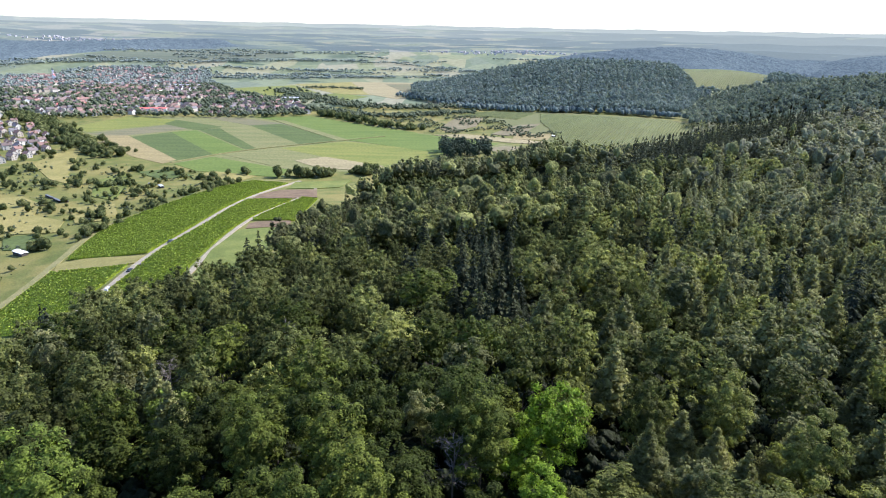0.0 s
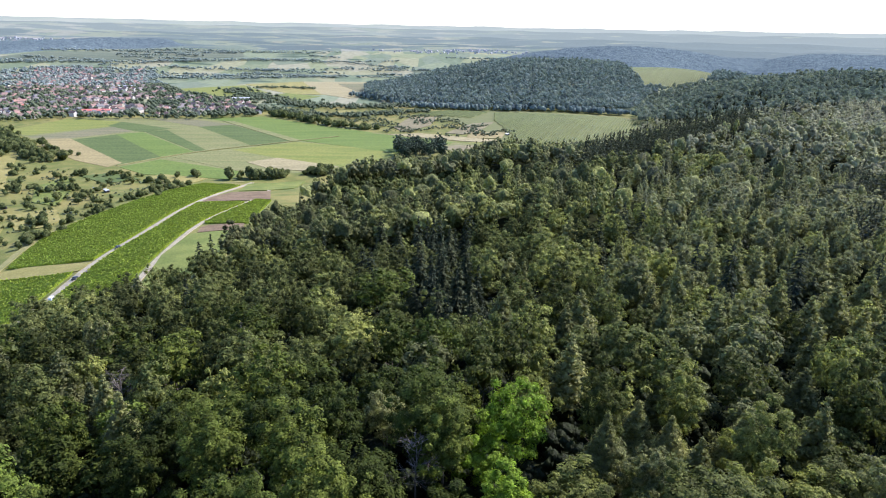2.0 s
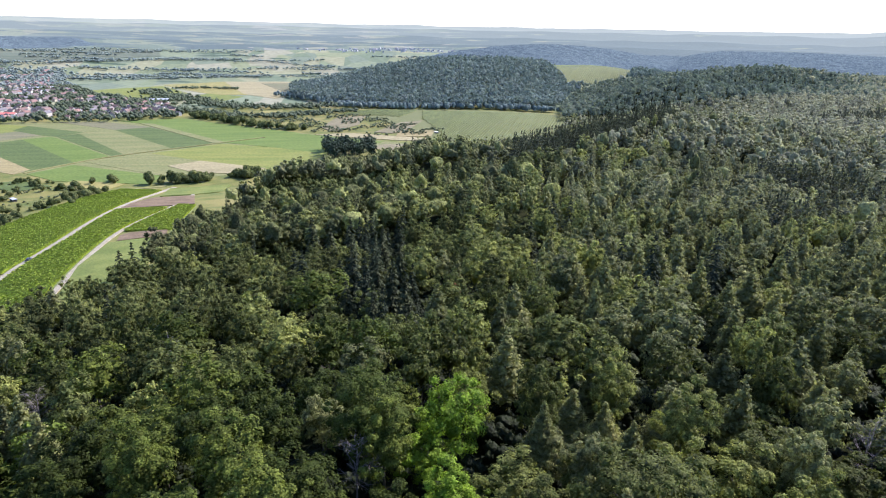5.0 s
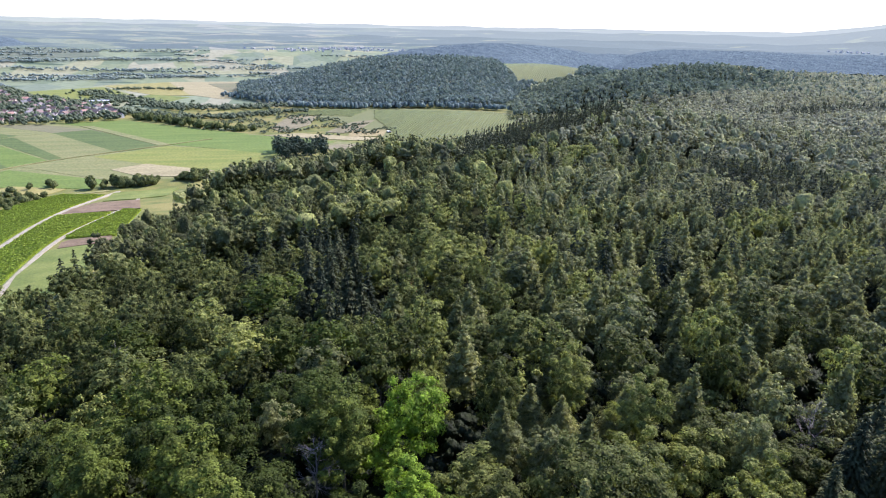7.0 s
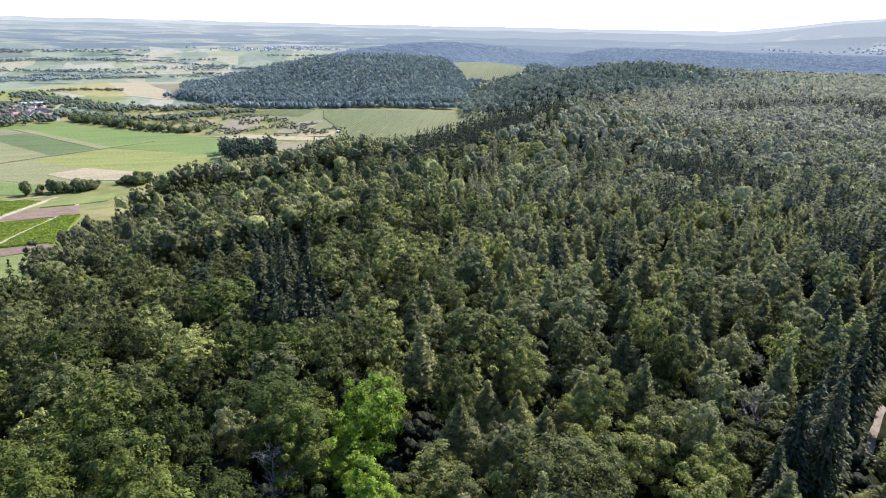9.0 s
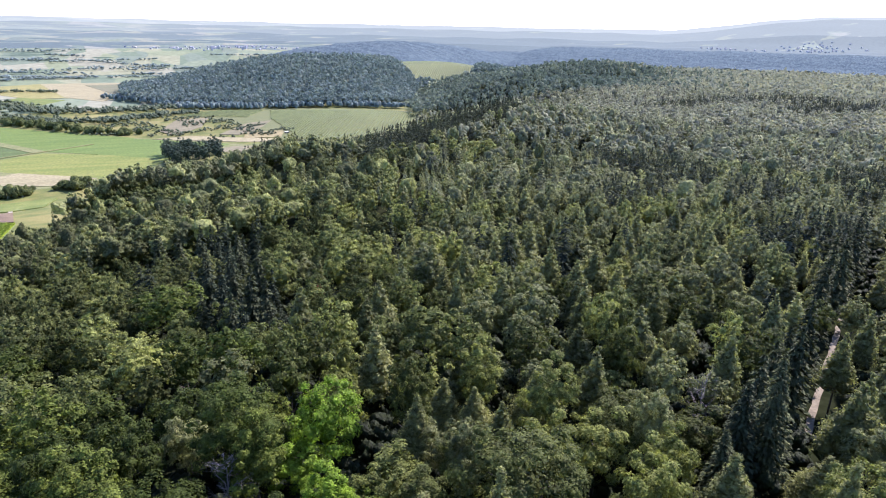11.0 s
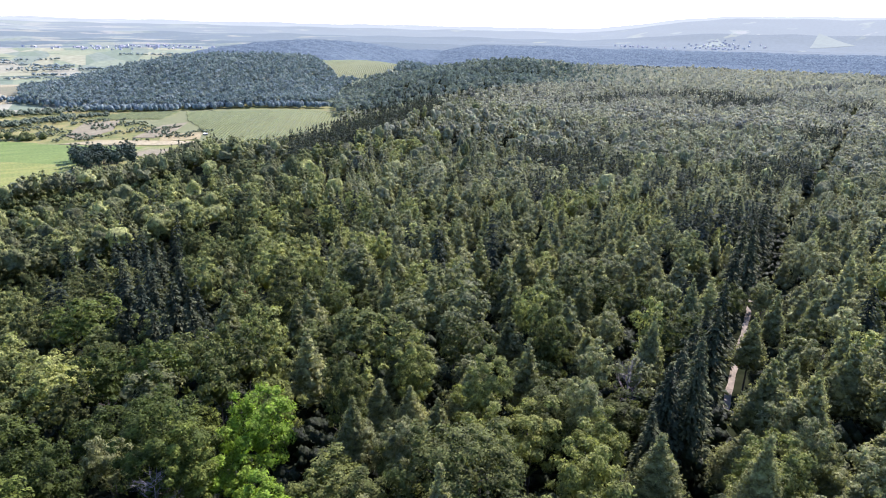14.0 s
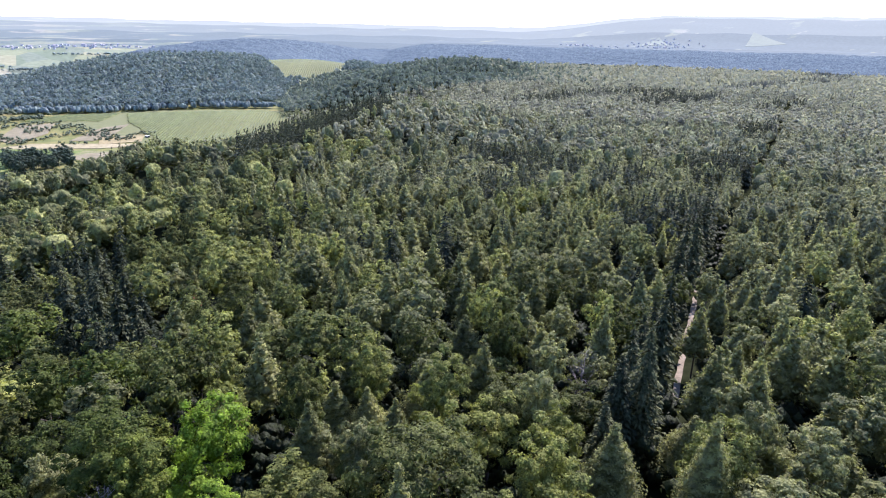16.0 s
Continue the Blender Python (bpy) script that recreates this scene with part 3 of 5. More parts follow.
def wood(name, label, x, y, shapes, leaf, r, kinds=None, smooth=False, small=0.72, large=1.25, even=0.0):
    """One stretch of wood; each kind of tree is one mesh."""
    z = height(x, y)
    kinds = species(x, y, r) if kinds is None else kinds
    size = r.uniform(small, large, len(x)) * (1 + 0.15 * waves(x, y, 35))
    tall = 1 + r.uniform(-0.24, 0.14, len(x)) * (1 - even)
    turn = r.uniform(0, 6.283, len(x))
    # shade of the western slope, put into the trees' tint
    west_shade = step(24, 0, np.degrees(np.arctan2(x, y))) * (0.2 * step(1000, 700, np.hypot(x, y)) + 0.45 * step(250, 180, np.hypot(x, y)))
    tint = np.clip(0.5 - 0.5 * west_shade + 0.40 * r.normal(size=len(x)) + 0.16 * waves(x + 40, y, 50), 0, 1)
    for kind, protos in shapes.items():
        flag = kinds == kind
        if flag.sum() < 1:
            continue
        pick = r.integers(0, len(protos), flag.sum())
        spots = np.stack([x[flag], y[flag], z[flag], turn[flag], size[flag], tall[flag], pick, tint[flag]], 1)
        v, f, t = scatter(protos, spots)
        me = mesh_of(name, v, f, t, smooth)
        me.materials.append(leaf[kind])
        tagged(new(kind + "_" + name, me), label % {"broad": "broadleaf", "silver": "pale whitebeam", "larch": "olive larch", "spruce": "dark spruce"}[kind], "wood", kind="stuff")


# leaf colour darkened so that gaps in the wood read as shade
UNDER_LEAF = leaf_mat("shade_dark_undergrowth", (0.018, 0.025, 0.010), (0.028, 0.037, 0.014), (0.042, 0.054, 0.02))


def make_woods():
    r = np.random.default_rng(3)
    fine = crowns(r, 6200, 0.225, 52, 8, 40, 26, 0.52, 4)
    good = crowns(r, 1700, 0.38, 34, 8, 28, 18, 0.78, 3)
    stems = [stem(r, 15.0), stem(r, 16.0, 0.33)]
    pole = stem(r, 20.0, 0.22, 0)
    meshes = {("huge", "broad"): [mesh_of("crown", *broad_crown(r, 10000, 0.165, *s, 84, 8), None, True) for s in BROAD_SIZES[:2]]}
    for me in meshes["huge", "broad"]:
        me.materials.append(NEAR_LEAF["broad"])
    for level, sets in (("fine", fine), ("good", good)):
        for kind, protos in sets.items():
            meshes[level, kind] = [mesh_of("crown", *q, None, True) for q in protos]
            for me in meshes[level, kind]:
                me.materials.append(NEAR_LEAF[kind])
    stem_me = [mesh_of("trunk", *b, None, True) for b in stems]
    pole_me = mesh_of("trunk", *pole, None, True)
    for me in stem_me + [pole_me]:
        me.materials.append(BARK)
    placed = []

    def tree(x, y, size, kind, tall=None, leaf=None, label=""):
        level = "fine" if math.hypot(x, y) < 97 else "good"
        t = size * r.uniform(0.9, 1.08) if tall is None else tall
        t = min(max(t, 0.72), 1.16)
        ob = thing(TREE_NAMES[kind], label or LABELS[kind], "tree",
                   Matrix.LocRotScale((x, y, float(height(x, y))), Euler((0, 0, r.uniform(0, 6.28))), (size, size, t)), "trees of the near wood")
        part("trunk", pole_me if kind in ("larch", "spruce") else stem_me[r.integers(2)], None, ob)
        pool = meshes["huge" if level == "fine" and size > 1.25 and kind == "broad" else level, kind]
        crown = part("crown", pool[r.integers(len(pool))], None, ob)
        if leaf:
            crown.material_slots[0].link = "OBJECT"
            crown.material_slots[0].material = leaf
        placed.append((x, y, size * (4.4 if kind in ("broad", "silver") else 2.8)))

    special = [(s, "broad", LEAF_LIME, "bright lime-green tree standing out of the dark wood") for s in LIME_SPOTS]
    special += [(s, "broad", LEAF_GOLD, "yellow-green leafy tree in the darker wood") for s in GOLD_SPOTS]
    special += [((35, 165, 0.42), "broad", LEAF_RED, "small tree with dry reddish leaves in the wood")]
    for group, kind in ((BROAD_SPOTS, "broad"), (SILVER_SPOTS, "silver"), (LARCH_SPOTS, "larch"), (SPRUCE_SPOTS, "spruce")):
        special += [(s, kind, None, "") for s in group]
    special = [(s, k, (LEAF_SHADED if s[0] < -34 else LEAF_SUNNY) if k == "broad" and not m and s[0] < 14 else m, t) for s, k, m, t in special]
    for (x, y, s), kind, leaf, label in special:
        tree(x, y, s, kind, None, leaf, label)
    taken = np.array(placed)

    def free(x, y, own=2.6):
        d = np.hypot(x[:, None] - taken[None, :, 0], y[:, None] - taken[None, :, 1]) - taken[None, :, 2]
        return (d.min(1) > own) & (from_track(x, y) > np.where(np.hypot(x, y) > 280, 3.0, 2.8))

    x, y = spaced(r, 8.7, 26, 112, outline=RIM)
    ok = free(x, y)
    x, y = x[ok], y[ok]
    for a, b, k in zip(x, y, species(x, y, r)):
        tree(a, b, r.uniform(0.78, 1.16) * (1.12 if k in ("larch", "spruce") else 1.0), k, r.uniform(0.70, 1.10), (LEAF_SHADED if a < -34 else LEAF_SUNNY) if k == "broad" and a < 14 else None)
    # undergrowth in the gaps, its leaf colour darkened to deepen their shade
    x, y = spaced(r, 6.0, 26, 300, outline=RIM)
    x2, y2 = spaced(r, 5.0, 20, 150, outline=RIM)
    x3, y3 = spaced(r, 5.5, 300, 760, -16, 24, RIM, 2.0)
    edge = inside_by(RIM, x3, y3) < 130
    x3, y3 = x3[edge], y3[edge]
    x, y = np.concatenate([x, x2]), np.concatenate([y, y2])
    ok = (from_track(x, y) > 4.8) | (np.hypot(x, y) > 235) | (x < 102)
    x, y = x[ok], y[ok]
    low_growth = [tuft(r, 3.2, 6.0, q, 12, 3, 0.11) for q in (5.0, 6.5, 8.0)]
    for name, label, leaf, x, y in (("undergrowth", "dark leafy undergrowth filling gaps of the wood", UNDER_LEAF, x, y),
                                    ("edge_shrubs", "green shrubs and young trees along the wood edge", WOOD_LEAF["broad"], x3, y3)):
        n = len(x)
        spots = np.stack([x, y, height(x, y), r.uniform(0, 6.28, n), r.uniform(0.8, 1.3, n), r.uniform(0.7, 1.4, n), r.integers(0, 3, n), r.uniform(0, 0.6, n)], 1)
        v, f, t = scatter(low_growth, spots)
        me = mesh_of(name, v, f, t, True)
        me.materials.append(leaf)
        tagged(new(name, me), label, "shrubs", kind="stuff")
    # the wood beyond
    x, y = spaced(r, 9.6, 112, 175, outline=RIM)
    ok = free(x, y)
    wood("wood_slope", "dense %s crowns of the summer wood on the slope", x[ok], y[ok], good, WOOD_LEAF, r, None, True, 0.74, 1.22)

    needles = [needle_crown(r, 13, 7, 1.5, q, 22.0, 0.12, 0.4, 1) for q in (3.0, 3.5, 3.9)]
    spires = [spire(r, q, 23.0, 18.0, 6, 4) for q in (3.7, 4.2, 4.7)]
    sparse = dict(crowns(r, 42, 1.3, 6, 8, 6, 4, 2.0, 1, 0.82, 0.9), spruce=[spire(r, q, 22.0, 17.0, 5, 3) for q in (3.4, 4.0)])
    specks = crowns(r, 30, 2.2, 2, 8, 6, 4, 2.0, 1)
    # closed rounded crowns stand among loose ones
    mixed_wood = dict(crowns(r, 420, 0.54, 18, 8, 6, 4, 2.0, 1, 0.78, 0.92), spruce=needles)
    mixed_wood["broad"] += [puff_crown(r, q, 12.5, z, 28, 3, 240, 0.46, 0.0, -0.3) for q, z in ((4.8, 20.0), (5.4, 19.0))]
    leafy = dict(crowns(r, 130, 0.75, 12, 8, 6, 4, 2.0, 1, 0.82, 0.95), spruce=needles)
    leafy["broad"] += [puff_crown(r, q, 12.0, z, 24, 3, 80, 0.6, 0.0, -0.2) for q, z in ((4.8, 20.0), (5.4, 19.0), (5.0, 18.0))]
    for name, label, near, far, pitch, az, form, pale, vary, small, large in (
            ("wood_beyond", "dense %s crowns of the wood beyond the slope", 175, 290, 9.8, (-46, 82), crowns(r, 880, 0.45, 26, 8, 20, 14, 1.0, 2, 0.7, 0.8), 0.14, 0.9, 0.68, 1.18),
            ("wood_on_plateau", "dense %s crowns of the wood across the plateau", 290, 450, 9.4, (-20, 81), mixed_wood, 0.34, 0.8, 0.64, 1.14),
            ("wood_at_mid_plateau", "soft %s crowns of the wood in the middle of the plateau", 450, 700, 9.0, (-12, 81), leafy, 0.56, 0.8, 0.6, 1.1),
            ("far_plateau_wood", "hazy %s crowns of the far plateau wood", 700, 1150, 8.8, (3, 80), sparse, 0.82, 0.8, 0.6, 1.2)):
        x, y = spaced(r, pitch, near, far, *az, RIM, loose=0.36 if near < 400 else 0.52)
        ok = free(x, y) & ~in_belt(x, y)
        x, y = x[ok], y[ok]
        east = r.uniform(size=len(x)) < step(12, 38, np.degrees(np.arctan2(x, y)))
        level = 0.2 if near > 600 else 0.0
        # towards the west less haze is mixed into the leaf colour
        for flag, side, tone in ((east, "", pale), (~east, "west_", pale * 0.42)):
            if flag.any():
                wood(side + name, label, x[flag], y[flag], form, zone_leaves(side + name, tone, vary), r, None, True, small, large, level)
    cones = [spire(r, q, 21.0, 16.0, 4, 2) for q in (2.8, 3.3)]
    x, y = spaced(r, 9.8, 1150, 1800, 3, 80, RIM, loose=0.55)
    east = r.uniform(size=len(x)) < step(36, 52, np.degrees(np.arctan2(x, y)))
    # the ridge takes blue-hazed leaves, the east the palest haze mix
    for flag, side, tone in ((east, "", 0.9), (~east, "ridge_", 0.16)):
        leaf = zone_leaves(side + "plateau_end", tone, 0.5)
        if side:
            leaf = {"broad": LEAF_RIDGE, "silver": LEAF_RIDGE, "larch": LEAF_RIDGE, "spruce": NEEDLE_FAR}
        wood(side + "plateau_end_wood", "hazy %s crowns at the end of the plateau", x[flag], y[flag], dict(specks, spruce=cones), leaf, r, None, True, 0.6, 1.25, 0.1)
    # close-set spruces in the stands of the plateau
    x, y = spaced(r, 5.4, 205, 1100, 30, 72, RIM, loose=0.6)
    ok = in_spots(x, y, SPRUCE_STANDS) & (from_track(x, y) > 5)
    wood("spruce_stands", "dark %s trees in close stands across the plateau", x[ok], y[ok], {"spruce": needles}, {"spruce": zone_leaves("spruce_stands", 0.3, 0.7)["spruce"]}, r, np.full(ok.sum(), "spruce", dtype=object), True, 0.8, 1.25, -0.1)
    # a belt of spruces along the shoulder
    x, y = spaced(r, 5.6, 400, 700, 15, 34, loose=0.55)
    ok = in_belt(x, y)
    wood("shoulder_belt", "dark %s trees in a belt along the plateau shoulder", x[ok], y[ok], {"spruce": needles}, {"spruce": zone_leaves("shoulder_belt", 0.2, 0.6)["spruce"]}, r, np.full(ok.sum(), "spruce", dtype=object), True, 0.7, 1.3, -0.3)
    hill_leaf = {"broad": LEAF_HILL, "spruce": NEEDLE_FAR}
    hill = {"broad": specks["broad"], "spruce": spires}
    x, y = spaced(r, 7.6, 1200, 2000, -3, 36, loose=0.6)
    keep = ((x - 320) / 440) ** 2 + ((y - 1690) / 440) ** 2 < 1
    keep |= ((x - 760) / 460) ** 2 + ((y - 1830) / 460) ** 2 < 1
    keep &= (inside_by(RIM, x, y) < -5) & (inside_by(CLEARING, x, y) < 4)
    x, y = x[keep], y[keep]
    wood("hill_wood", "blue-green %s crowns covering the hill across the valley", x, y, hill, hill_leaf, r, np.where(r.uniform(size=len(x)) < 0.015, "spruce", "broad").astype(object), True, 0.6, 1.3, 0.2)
    # closed canopies of the woods furthest off
    def far_canopy(name, label, near, far, az0, az1, inside):
        d, a = np.meshgrid(np.arange(near, far, 8.5), np.radians(np.arange(az0, az1, 0.22)), indexing="ij")
        n = d.shape[1]
        d, a = d + r.uniform(-3, 3, d.shape), a + r.uniform(-0.0012, 0.0012, a.shape)
        x, y = (d * np.sin(a)).ravel(), (d * np.cos(a)).ravel()
        deep = inside(x, y)
        ok = deep > 0
        z = height(x, y) - 1.5 + np.clip(deep / 60, 0, 1) * (13 + 1.1 * r.normal(size=len(x)) + 1.8 * waves(x, y, 14))
        i, j = np.meshgrid(np.arange(d.shape[0] - 1), np.arange(n - 1), indexing="ij")
        i, j = i.ravel(), j.ravel()
        f = np.stack([i * n + j, (i + 1) * n + j, (i + 1) * n + j + 1, i * n + j + 1], 1)
        f = f[ok[f].any(1)]
        me = mesh_of(name, np.stack([x, y, z], 1), f[:, ::-1], r.uniform(size=len(f)), True)
        me.materials.append(LEAF_HAZE_BLUE)
        tagged(new(name, me), label, "wood", kind="stuff")

    far_canopy("distant_wood", "pale blue-green canopy of the distant woods", 1950, 2930, 5, 80,
               lambda x, y: np.minimum(np.maximum((1 - np.hypot((x - 1010) / 700, (y - 2420) / 520)) * 400, (np.degrees(np.arctan2(x, y)) - 27) * 40), 4 - inside_by(CLEARING, x, y)))
    valley = [(-1800, 1850), (-1390, 2040), (-1370, 2260), (-1290, 2490), (-1160, 2670), (-900, 2910), (-1060, 3190), (-1348, 3160), (-1560, 2790), (-1780, 2644), (-2000, 2400)]
    far_canopy("valley_wood", "blue-green canopy of the wood beyond the town", 2150, 3420, -45, -12, lambda x, y: inside_by(valley, x, y))
    # trees along the foot of the hill
    n = 420
    q = r.uniform(0, 1, n)
    x, y = np.interp(q, [0, 0.2, 0.5, 0.8, 1], [-110, 30, 150, 330, 440]), np.interp(q, [0, 0.2, 0.5, 0.8, 1], [1560, 1330, 1262, 1250, 1215])
    x, y = x + r.normal(size=n) * 9, y + r.normal(size=n) * 9
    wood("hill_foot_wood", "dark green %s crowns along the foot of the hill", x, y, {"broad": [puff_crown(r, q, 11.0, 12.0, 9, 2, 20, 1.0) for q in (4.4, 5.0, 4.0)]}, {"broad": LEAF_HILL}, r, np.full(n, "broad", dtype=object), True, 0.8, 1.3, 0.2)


CLEARING = [(597, 1757), (896, 2044), (1116, 2093), (790, 1610), (655, 1510), (575, 1500)]
make_woods()


def dead_tree(x, y, tall, seed):
    """A bare tree: thin boughs, each with a spray of twigs."""
    r = np.random.default_rng(seed)
    ob = thing("dead_tree", "bare grey-brown dead tree among green crowns", "tree", pose(x, y, float(height(x, y)), 0, 0, seed * 40))
    part("trunk", (*stem(r, tall, 0.2, 4, 1.6), None, True), DEAD_WOOD, ob)
    pieces = []

    def twig(p, q, thick):
        d = (q - p) / np.linalg.norm(q - p)
        side = np.cross(d, [0.2, 0.3, 0.9])
        side = side / np.linalg.norm(side) * thick
        up = np.cross(side, d)
        v = np.stack([p + side, q + side * 0.3, p - side, q - side * 0.3, p + up, q + up * 0.3])
        pieces.append((v, np.array([(0, 1, 3, 2), (2, 3, 5, 4), (4, 5, 1, 0)])))

    for k in range(34):
        z = tall * r.uniform(0.5, 0.98)
        s = (tall - z) * 0.3 + r.uniform(0.7, 1.7)
        a = r.uniform(0, 6.28)
        p = np.array([0, 0, z])
        q = p + np.array([s * math.cos(a), s * math.sin(a), s * r.uniform(0.15, 0.8)])
        twig(p, q, 0.035)
        for m in range(9):
            b = p + (q - p) * r.uniform(0.35, 1.0)
            twig(b, b + (q - p) * 0.25 + r.normal(size=3) * 0.42, 0.016)
    part("branchwork", joined(pieces), DEAD_WOOD, ob)


for k, (x, y, tall) in enumerate(((77, 66, 18), (2, 73, 16.5), (-55, 112, 18), (-36, 132, 18.5))):
    dead_tree(x, y, tall, k + 3)


# ---- fields, tracks and vineyards ----
def crop(name, a, b, scale=0.02, stretch=(0.15, 1, 1, -52), fine=0.35):
    return ground_mat(name, a, b, scale * 4, fine, stretch)


PALE = crop("pale_young_crop", (0.128, 0.136, 0.050), (0.170, 0.164, 0.066))
YELLOWISH = crop("yellow_green_crop", (0.126, 0.146, 0.032), (0.172, 0.174, 0.044))
GREYISH = crop("grey_green_crop", (0.119, 0.116, 0.060), (0.161, 0.144, 0.079))
DARKGREEN = crop("dark_green_crop", (0.064, 0.088, 0.026), (0.085, 0.109, 0.033))
MIDGREEN = crop("mid_green_crop", (0.087, 0.125, 0.026), (0.116, 0.150, 0.034))
STUBBLE = crop("straw_stubble", (0.215, 0.184, 0.096), (0.270, 0.226, 0.122))
TAN = crop("tan_dry_crop", (0.200, 0.164, 0.076), (0.248, 0.200, 0.094))
BARE = ground_mat("bare_reddish_soil", (0.124, 0.086, 0.052), (0.170, 0.118, 0.072), 0.12, 0.8)
ROUGH_SOIL = ground_mat("pale_terrace_soil", (0.144, 0.124, 0.068), (0.196, 0.166, 0.096), 0.08, 0.8)
VINE_FLOOR = ground_mat("vineyard_floor", (0.112, 0.142, 0.040), (0.160, 0.180, 0.058), 0.10, 0.9)
FAR_VINE = ground_mat("far_vineyard_green", (0.100, 0.108, 0.040), (0.140, 0.142, 0.056), 0.35, 0.5, (0.06, 1, 1, 28))
VINE_PLOT = ground_mat("vineyard_plot", (0.110, 0.122, 0.040), (0.158, 0.160, 0.060), 0.40, 0.5, (0.05, 1, 1, 62))
VINE_PLOT_DARK = ground_mat("darker_vineyard_plot", (0.092, 0.106, 0.038), (0.136, 0.142, 0.054), 0.40, 0.5, (0.05, 1, 1, 70))
# bluer than the nearer vineyard plots, haze put into the colour
VINE_PLOT_FAR = ground_mat("hazed_vineyard_plot", (0.085, 0.102, 0.070), (0.128, 0.138, 0.092), 0.03, 0.5, (0.1, 1, 1, 55))
GRASS = ground_mat("mown_grass", (0.100, 0.124, 0.028), (0.150, 0.164, 0.042), 0.06, 0.9)
DRY_GRASS = ground_mat("dry_yellow_grass", (0.180, 0.164, 0.052), (0.240, 0.204, 0.072), 0.05, 0.9)
CONCRETE = ground_mat("pale_concrete_track", (0.250, 0.214, 0.156), (0.325, 0.280, 0.206), 0.3, 1.5)
GRAVEL = ground_mat("pale_gravel", (0.25, 0.215, 0.155), (0.33, 0.285, 0.21), 0.3, 1.5)
SANDY = ground_mat("sandy_track", (0.125, 0.100, 0.068), (0.185, 0.150, 0.104), 0.3, 1.5)
LANE = ground_mat("worn_grass_lane", (0.168, 0.164, 0.062), (0.226, 0.200, 0.088), 0.12, 1.2)
VINE = leaf_mat("vine_leaves", (0.250, 0.305, 0.050), (0.290, 0.340, 0.058), (0.330, 0.368, 0.068), False, 0.45, vary=0.4)


def field(name, label, material, pts, lift):
    """A field of standing crop or bare soil, laid over the ground."""
    bm = bmesh.new()
    bm.faces.new([bm.verts.new((x, y, 0)) for x, y in pts])
    bmesh.ops.triangulate(bm, faces=bm.faces)
    for k in range(3):
        bmesh.ops.subdivide_edges(bm, edges=[e for e in bm.edges if e.calc_length() > 14], cuts=1, use_grid_fill=True)
        bmesh.ops.triangulate(bm, faces=[f for f in bm.faces if len(f.verts) > 3])
    for v in bm.verts:
        v.co.z = float(height(v.co.x, v.co.y)) + lift
    bmesh.ops.recalc_face_normals(bm, faces=bm.faces)
    if sum(f.normal.z for f in bm.faces) < 0:
        bmesh.ops.reverse_faces(bm, faces=bm.faces)
    edge = [e for e in bm.edges if e.is_boundary]
    out = bmesh.ops.extrude_edge_only(bm, edges=edge)
    for v in out["geom"]:
        if isinstance(v, bmesh.types.BMVert):
            v.co.z -= lift + 0.6
    return tagged(part(name, bm, material), label, "field", kind="structure")


